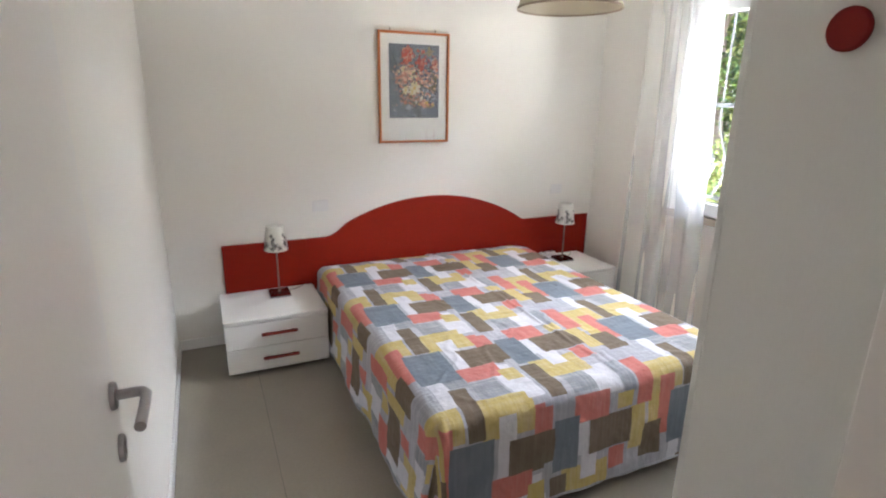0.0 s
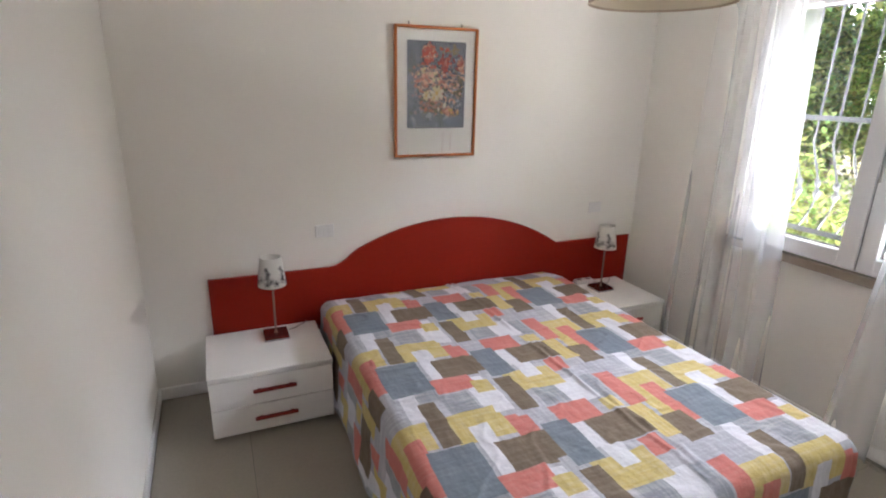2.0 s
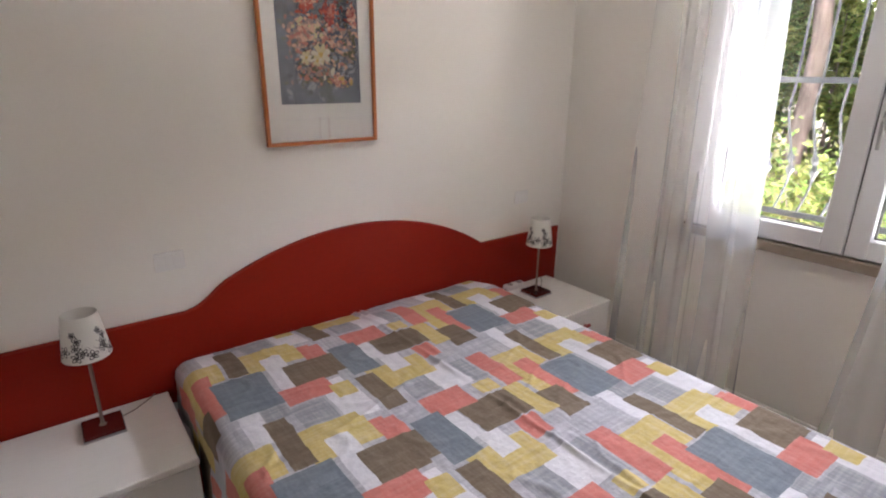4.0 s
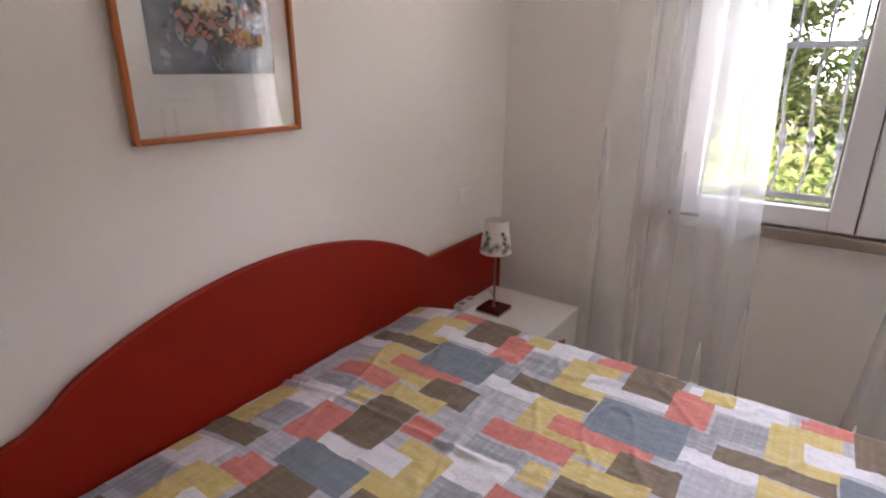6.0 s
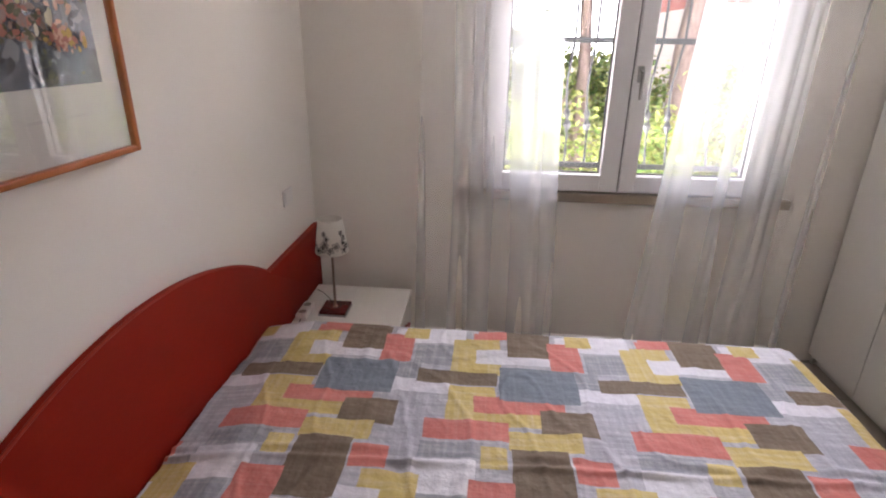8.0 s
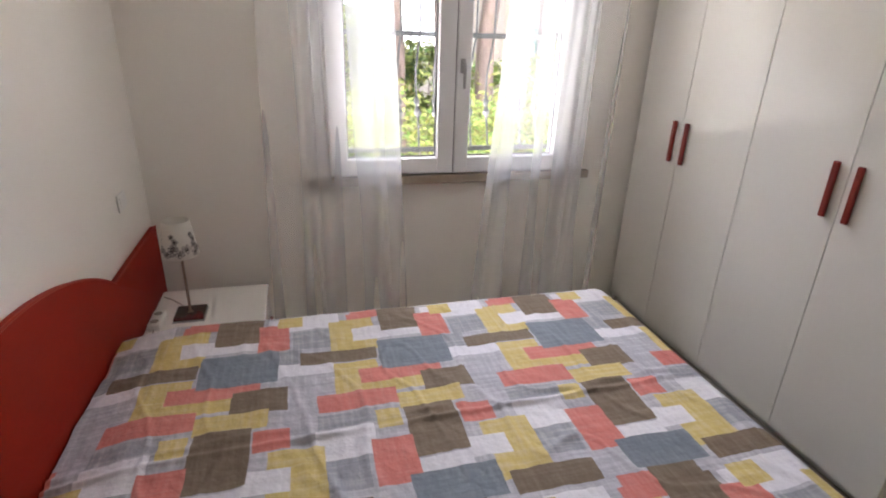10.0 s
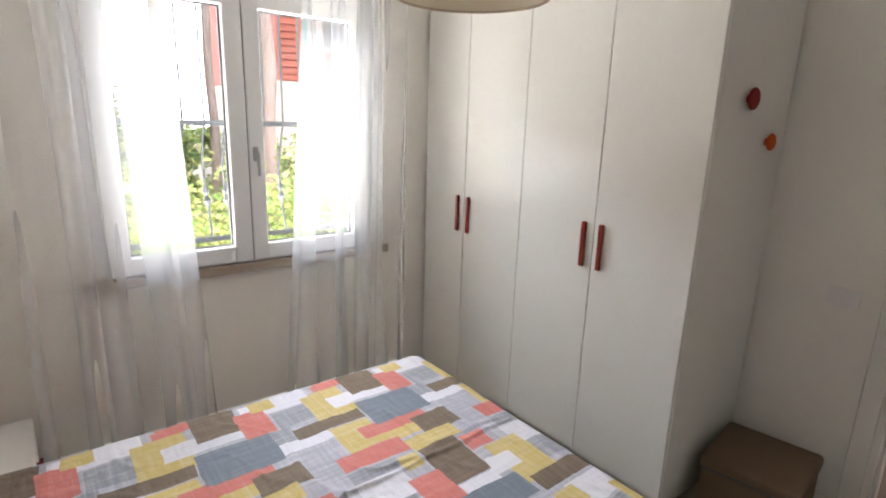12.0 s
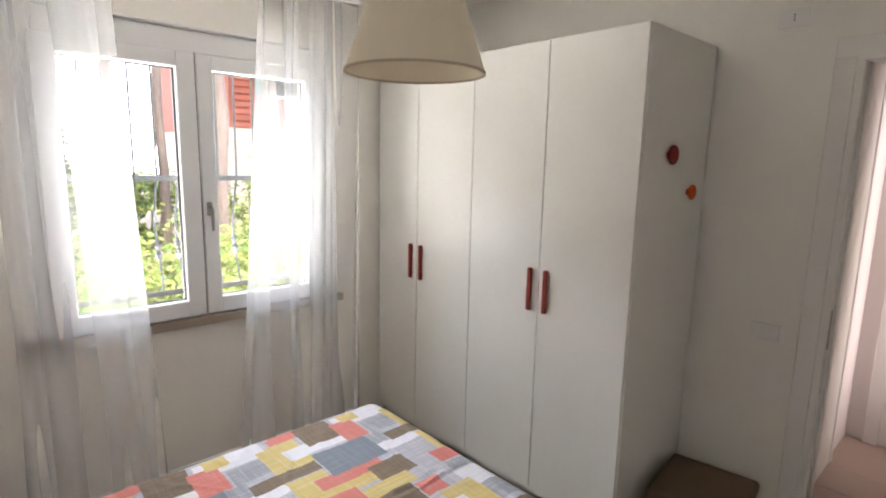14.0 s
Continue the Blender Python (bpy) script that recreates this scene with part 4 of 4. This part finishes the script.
for k in range(3):
    a = k * 2.094
    tube([(LX + 0.018 * math.cos(a), LY + 0.018 * math.sin(a), LZ + 0.225), (LX + 0.1125 * math.cos(a), LY + 0.1125 * math.sin(a), LZ + 0.28)], 0.002, 6, b)
part("spider", b, STEEL, pend)
part("ceiling_rose", lathe([(0.045, ZC - 0.03), (0.05, ZC - 0.01), (0.05, ZC - 0.0005)], 32, (LX, LY, 0)), PLASTIC, pend, "", True)

# ---- switches and sockets ----
def plate(x, z, w, h, rockers, y, side, label):
    t = thing("wall_switch" if rockers else "wall_socket", (x, y, z), label, "light switch" if rockers else "socket", "", "")
    s = side
    ya, yb = sorted((y, y + s * 0.008))
    part("plate", box(x - w / 2, x + w / 2, ya, yb, z - h / 2, z + h / 2, 0.003), PLASTIC, t)
    y2, y3 = sorted((y + s * 0.0082, y + s * 0.011))
    if rockers:
        for k in range(rockers):
            xa = x - w * 0.36 + k * w * 0.72 / rockers
            part("rocker", box(xa + 0.001, xa + w * 0.72 / rockers - 0.001, y2, y3, z - h * 0.3, z + h * 0.3, 0.0012), PLASTIC, t)
    else:
        part("insert", box(x - 0.011, x + 0.011, y2, y3, z - h * 0.32, z + h * 0.32, 0.0012), PLASTIC, t)
        y4, y5 = sorted((y + s * 0.0105, y + s * 0.0115))
        for k in (-1, 0, 1):
            part("hole", box(x - 0.0028, x + 0.0028, y4, y5, z + k * 0.011 - 0.0028, z + k * 0.011 + 0.0028), BLACK, t)
    return t


plate(0.934, 0.877, 0.105, 0.074, 3, YH, -1, "white wall switch plate above the headboard")
plate(2.815, 0.885, 0.105, 0.074, 3, YH, -1, "white wall switch plate above the headboard")
plate(1.095, 0.948, 0.115, 0.076, 3, YD, 1, "white wall switch plate beside the doorway")
plate(1.126, 2.286, 0.118, 0.078, 0, YD, 1, "white wall socket with three round holes, high on the wall")

# ---- outside ----
solid("ground", box(XW + 0.30, 400, -400, 400, -0.6, -0.35), SOIL, "sunlit sandy garden ground with patches of grass", "ground", "structure")
# added glowing sheet: bright distance and level light through the window
solid("backdrop", box(60, 60.2, -80, 80, -5, 30), DISTANCE_GLOW, "glowing sheet added as bright distance and to light the room", "backdrop", "structure")


def leaves(count, inside, size, seed, mats):
    """Many small folded leaves; inside(rnd) gives each one's place."""
    rnd = random.Random(seed)
    verts, faces, idx = [], [], []
    for i in range(count):
        c = Vector(inside(rnd))
        L = size * rnd.uniform(0.6, 1.4)
        q = Euler((rnd.uniform(-0.9, 0.9), rnd.uniform(-0.9, 0.9), rnd.uniform(0, 6.28))).to_matrix()
        k = len(verts)
        for p in ((0, 0, 0), (L * 0.45, L * 0.28, 0.06 * L), (L, 0, -0.12 * L), (L * 0.45, -L * 0.28, 0.06 * L)):
            verts.append(c + q @ Vector(p))
        faces += [(k, k + 1, k + 2), (k, k + 2, k + 3)]
        s = rnd.randrange(len(mats))
        idx += [s, s]
    me = bpy.data.meshes.new("leaves")
    me.from_pydata(verts, [], faces)
    for m in mats:
        me.materials.append(m)
    me.polygons.foreach_set("material_index", idx)
    return me


def clumps(rnd0, center, rx, ry, rz, n):
    out = []
    for _ in range(n):
        while True:
            p = [rnd0.uniform(-1, 1) for _ in range(3)]
            if p[0] ** 2 + p[1] ** 2 + p[2] ** 2 < 1:
                break
        out.append((center[0] + p[0] * rx, center[1] + p[1] * ry, center[2] + p[2] * rz, rnd0.uniform(0.16, 0.34)))
    return out


def shrub(x, y, w, h, n, seed, mats, size, label):
    t = thing("shrub", (x, y, -0.35), label, "shrub", "shrubs in the garden")
    rnd0 = random.Random(seed)
    cl = clumps(rnd0, (x, y, -0.35 + h * 0.52), w, w, h * 0.5, 26)
    bm = bmesh.new()
    for c in cl[:12]:
        tube([(x + rnd0.uniform(-0.1, 0.1), y + rnd0.uniform(-0.1, 0.1), -0.36), ((x + c[0]) / 2, (y + c[1]) / 2, -0.35 + (c[2] + 0.35) * 0.6), (c[0], c[1], c[2])], [0.02, 0.012, 0.004], 5, bm)
    part("stems", bm, BARK, t)

    def inside(rnd):
        c = cl[rnd.randrange(len(cl))]
        return (c[0] + rnd.gauss(0, c[3] * 0.6), c[1] + rnd.gauss(0, c[3] * 0.6), max(-0.33, c[2] + rnd.gauss(0, c[3] * 0.55)))

    f = new("foliage", leaves(int(n * 1.6), inside, size * 0.74, seed, mats))
    f.parent, f.matrix_parent_inverse = t, Matrix.Translation(-t.location)
    tagged(f, kind="stuff")
    return t


def tree(x, y, r, h, lean, seed, n, mats, crown_z, crown_r, label):
    t = thing("tree", (x, y, -0.35), label, "tree", "trees in the garden")
    rnd0 = random.Random(seed)
    bm = bmesh.new()
    pts, rad = [], []
    for k in range(12):
        u = k / 11
        pts.append((x + lean[0] * u + 0.04 * rnd0.uniform(-1, 1), y + lean[1] * u + 0.04 * rnd0.uniform(-1, 1), -0.45 + h * u))
        rad.append(r * (1.25 - 0.35 * min(1, u * 6) - 0.5 * u))
    tube(pts, rad, 14, bm)
    top = Vector(pts[-2])
    ends = []
    for k in range(9):
        a = k * 0.7 + rnd0.uniform(0, 0.5)
        s = Vector(pts[6 + k % 5])
        e = top + Vector((crown_r * 0.8 * math.cos(a), crown_r * 0.8 * math.sin(a), rnd0.uniform(-0.6, 0.8)))
        tube([s, (s + e) / 2 + Vector((0, 0, 0.25)), e], [r * 0.35, r * 0.2, r * 0.06], 7, bm)
        ends.append(e)
    part("trunk", bm, BARK, t, "", True)
    cl = clumps(rnd0, (top.x, top.y, crown_z), crown_r, crown_r, crown_r * 0.55, 34)

    def inside(rnd):
        c = cl[rnd.randrange(len(cl))]
        return (c[0] + rnd.gauss(0, 0.28), c[1] + rnd.gauss(0, 0.28), c[2] + rnd.gauss(0, 0.22))

    f = new("crown", leaves(n, inside, 0.11, seed + 1, mats))
    f.parent, f.matrix_parent_inverse = t, Matrix.Translation(-t.location)
    tagged(f, kind="stuff")
    return t


for x, y, w, h, n, seed, m, size in (
        (5.6, 5.3, 0.9, 2.6, 5200, 31, (0, 1, 2), 0.10), (6.6, 6.6, 1.2, 3.8, 6500, 32, (0, 1, 2), 0.11), (5.2, 4.2, 0.7, 1.5, 3600, 33, (1, 1, 0), 0.09),
        (5.0, 3.0, 0.75, 1.35, 3800, 34, (1, 1, 0), 0.09), (5.1, 1.9, 0.75, 1.4, 3800, 35, (1, 1, 0), 0.09), (5.3, 0.8, 0.8, 1.45, 3600, 36, (1, 0, 1), 0.09),
        (5.9, -0.4, 0.9, 1.5, 3200, 37, (1, 0, 1), 0.10), (7.6, 8.2, 1.4, 4.2, 5200, 38, (0, 1, 2), 0.13), (9.5, 3.4, 1.2, 2.2, 3000, 39, (0, 2, 1), 0.13), (6.9, 4.9, 0.8, 3.4, 5200, 40, (0, 1, 2), 0.1),
        (9.2, 2.9, 1.1, 2.5, 3000, 41, (0, 1, 1), 0.14), (10.2, 4.8, 1.5, 3.0, 3200, 42, (0, 1, 1), 0.15), (9.2, 8.6, 1.8, 6.2, 9000, 46, (0, 1, 1), 0.17), (7.3, 7.0, 1.0, 5.2, 7000, 47, (1, 0, 1), 0.13), (11.5, 9.0, 2.0, 7.0, 8000, 48, (0, 1, 2), 0.2), (8.4, 4.1, 0.8, 3.6, 8000, 61, (0, 1, 1), 0.12), (10.8, 6.2, 1.6, 6.4, 11000, 62, (0, 1, 1), 0.16), (9.8, 3.9, 0.9, 4.4, 8000, 63, (0, 1, 2), 0.14), (8.8, 6.0, 1.3, 5.0, 11000, 49, (0, 1, 2), 0.12), (11.6, 6.9, 1.8, 5.0, 9000, 50, (0, 1, 1), 0.16), (11.5, 1.9, 1.2, 2.4, 2600, 43, (1, 0, 2), 0.15), (12.5, 0.2, 1.3, 1.7, 2400, 44, (1, 0), 0.15), (11.8, -1.8, 1.2, 1.6, 2200, 45, (1, 0), 0.15)):
    shrub(x, y, w, h, n, seed, [LEAF[i] for i in m], size, "leafy green garden shrub in sunlight")
for x, y, r, h, lean, seed, n, m, cz, cr in (
        (7.0, 1.86, 0.09, 6.5, (0.2, 0.1), 51, 4500, (0, 1, 2), 5.9, 1.8), (7.6, 1.26, 0.075, 7.0, (-0.2, 0.15), 52, 4500, (0, 1, 2), 6.2, 2.0),
        (6.8, 0.90, 0.14, 7.0, (0.1, -0.1), 53, 4500, (0, 1, 2), 6.0, 1.9), (9.5, -1.2, 0.18, 7.5, (0.2, 0.3), 54, 4500, (0, 1, 2), 6.4, 2.2),
        (6.0, 4.75, 0.10, 5.0, (-0.25, 0.5), 55, 5200, (0, 1, 2), 3.4, 1.5), (7.0, 3.9, 0.12, 6.5, (0.1, 0.1), 56, 5200, (0, 1, 2), 4.2, 2.0)):
    tree(x, y, r, h, lean, seed, n, [LEAF[i] for i in m], cz, cr, "tall garden tree with pinkish bark and light green crown")

# neighbouring house: brick upper storey, pale base, green shutters
house = thing("house", (17, -6.5, -0.35), "two-storey red brick house with green shutters", "house")
part("wall", box(14.0, 20, -13.0, -2.0, -0.4, 2.4), PLASTER, house, "pale plastered ground floor")
upper = part("upper_wall", box(14.03, 19.97, -12.97, -2.03, 2.4, 5.6), BRICK, house, "red clad upper storey")
part("roof", prism([(13.4, 5.6), (20.6, 5.6), (17, 7.6)], "y", -13.5, -1.6), ROOF, house)
for y in (-3.6, -6.4, -9.2):
    for z0, z1 in ((0.4, 1.7), (3.2, 4.6)):
        w = part("window", box(13.96, 14.02, y - 0.45, y + 0.45, z0, z1), PVC, house)
        part("pane", box(13.94, 13.955, y - 0.38, y + 0.38, z0 + 0.07, z1 - 0.07), BLACK, w)
        for s in (-1, 1):
            ya, yb = sorted((y + s * 0.47, y + s * 0.92))
            part("shutter", box(13.93, 13.98, ya, yb, z0, z1, 0.01), SHUT, w)
me = mesh_of("siding_board", box(0, 0.05, -12.97, -2.03, 0, 0.125), BRICK)
for k in range(19):
    o = new("siding_board", me)
    o.parent = upper
    o.location = (13.985, 0, 2.42 + k * 0.166)

# ---- floor tiles, set last ----
def tile_mesh(w, d):
    return mesh_of("tile", box(0, w, 0, d, -0.0035, 0.0, 0.0012), TILE)


xs = (0.012, 0.43, 1.23, 2.03, 2.83, 3.138)
ys = (-0.85, 0.52, 2.0, 3.788)
for i in range(5):
    for j in range(1, 3):
        o = new("tile", tile_mesh(xs[i + 1] - xs[i] - 0.003, ys[j + 1] - ys[j] - 0.003))
        o.parent = floor
        o.location = (xs[i] + 0.0015, ys[j] + 0.0015, 0.0)
hall_tile = mesh_of("tile", box(0, 0.327, 0, 0.290, -0.0035, 0.0, 0.0012), COTTO)
for i in range(9):
    for j in range(5):
        o = new("tile", hall_tile)
        o.parent = floor
        o.location = (0.01 + 0.33 * i, -0.94 + 0.293 * j, 0.0)
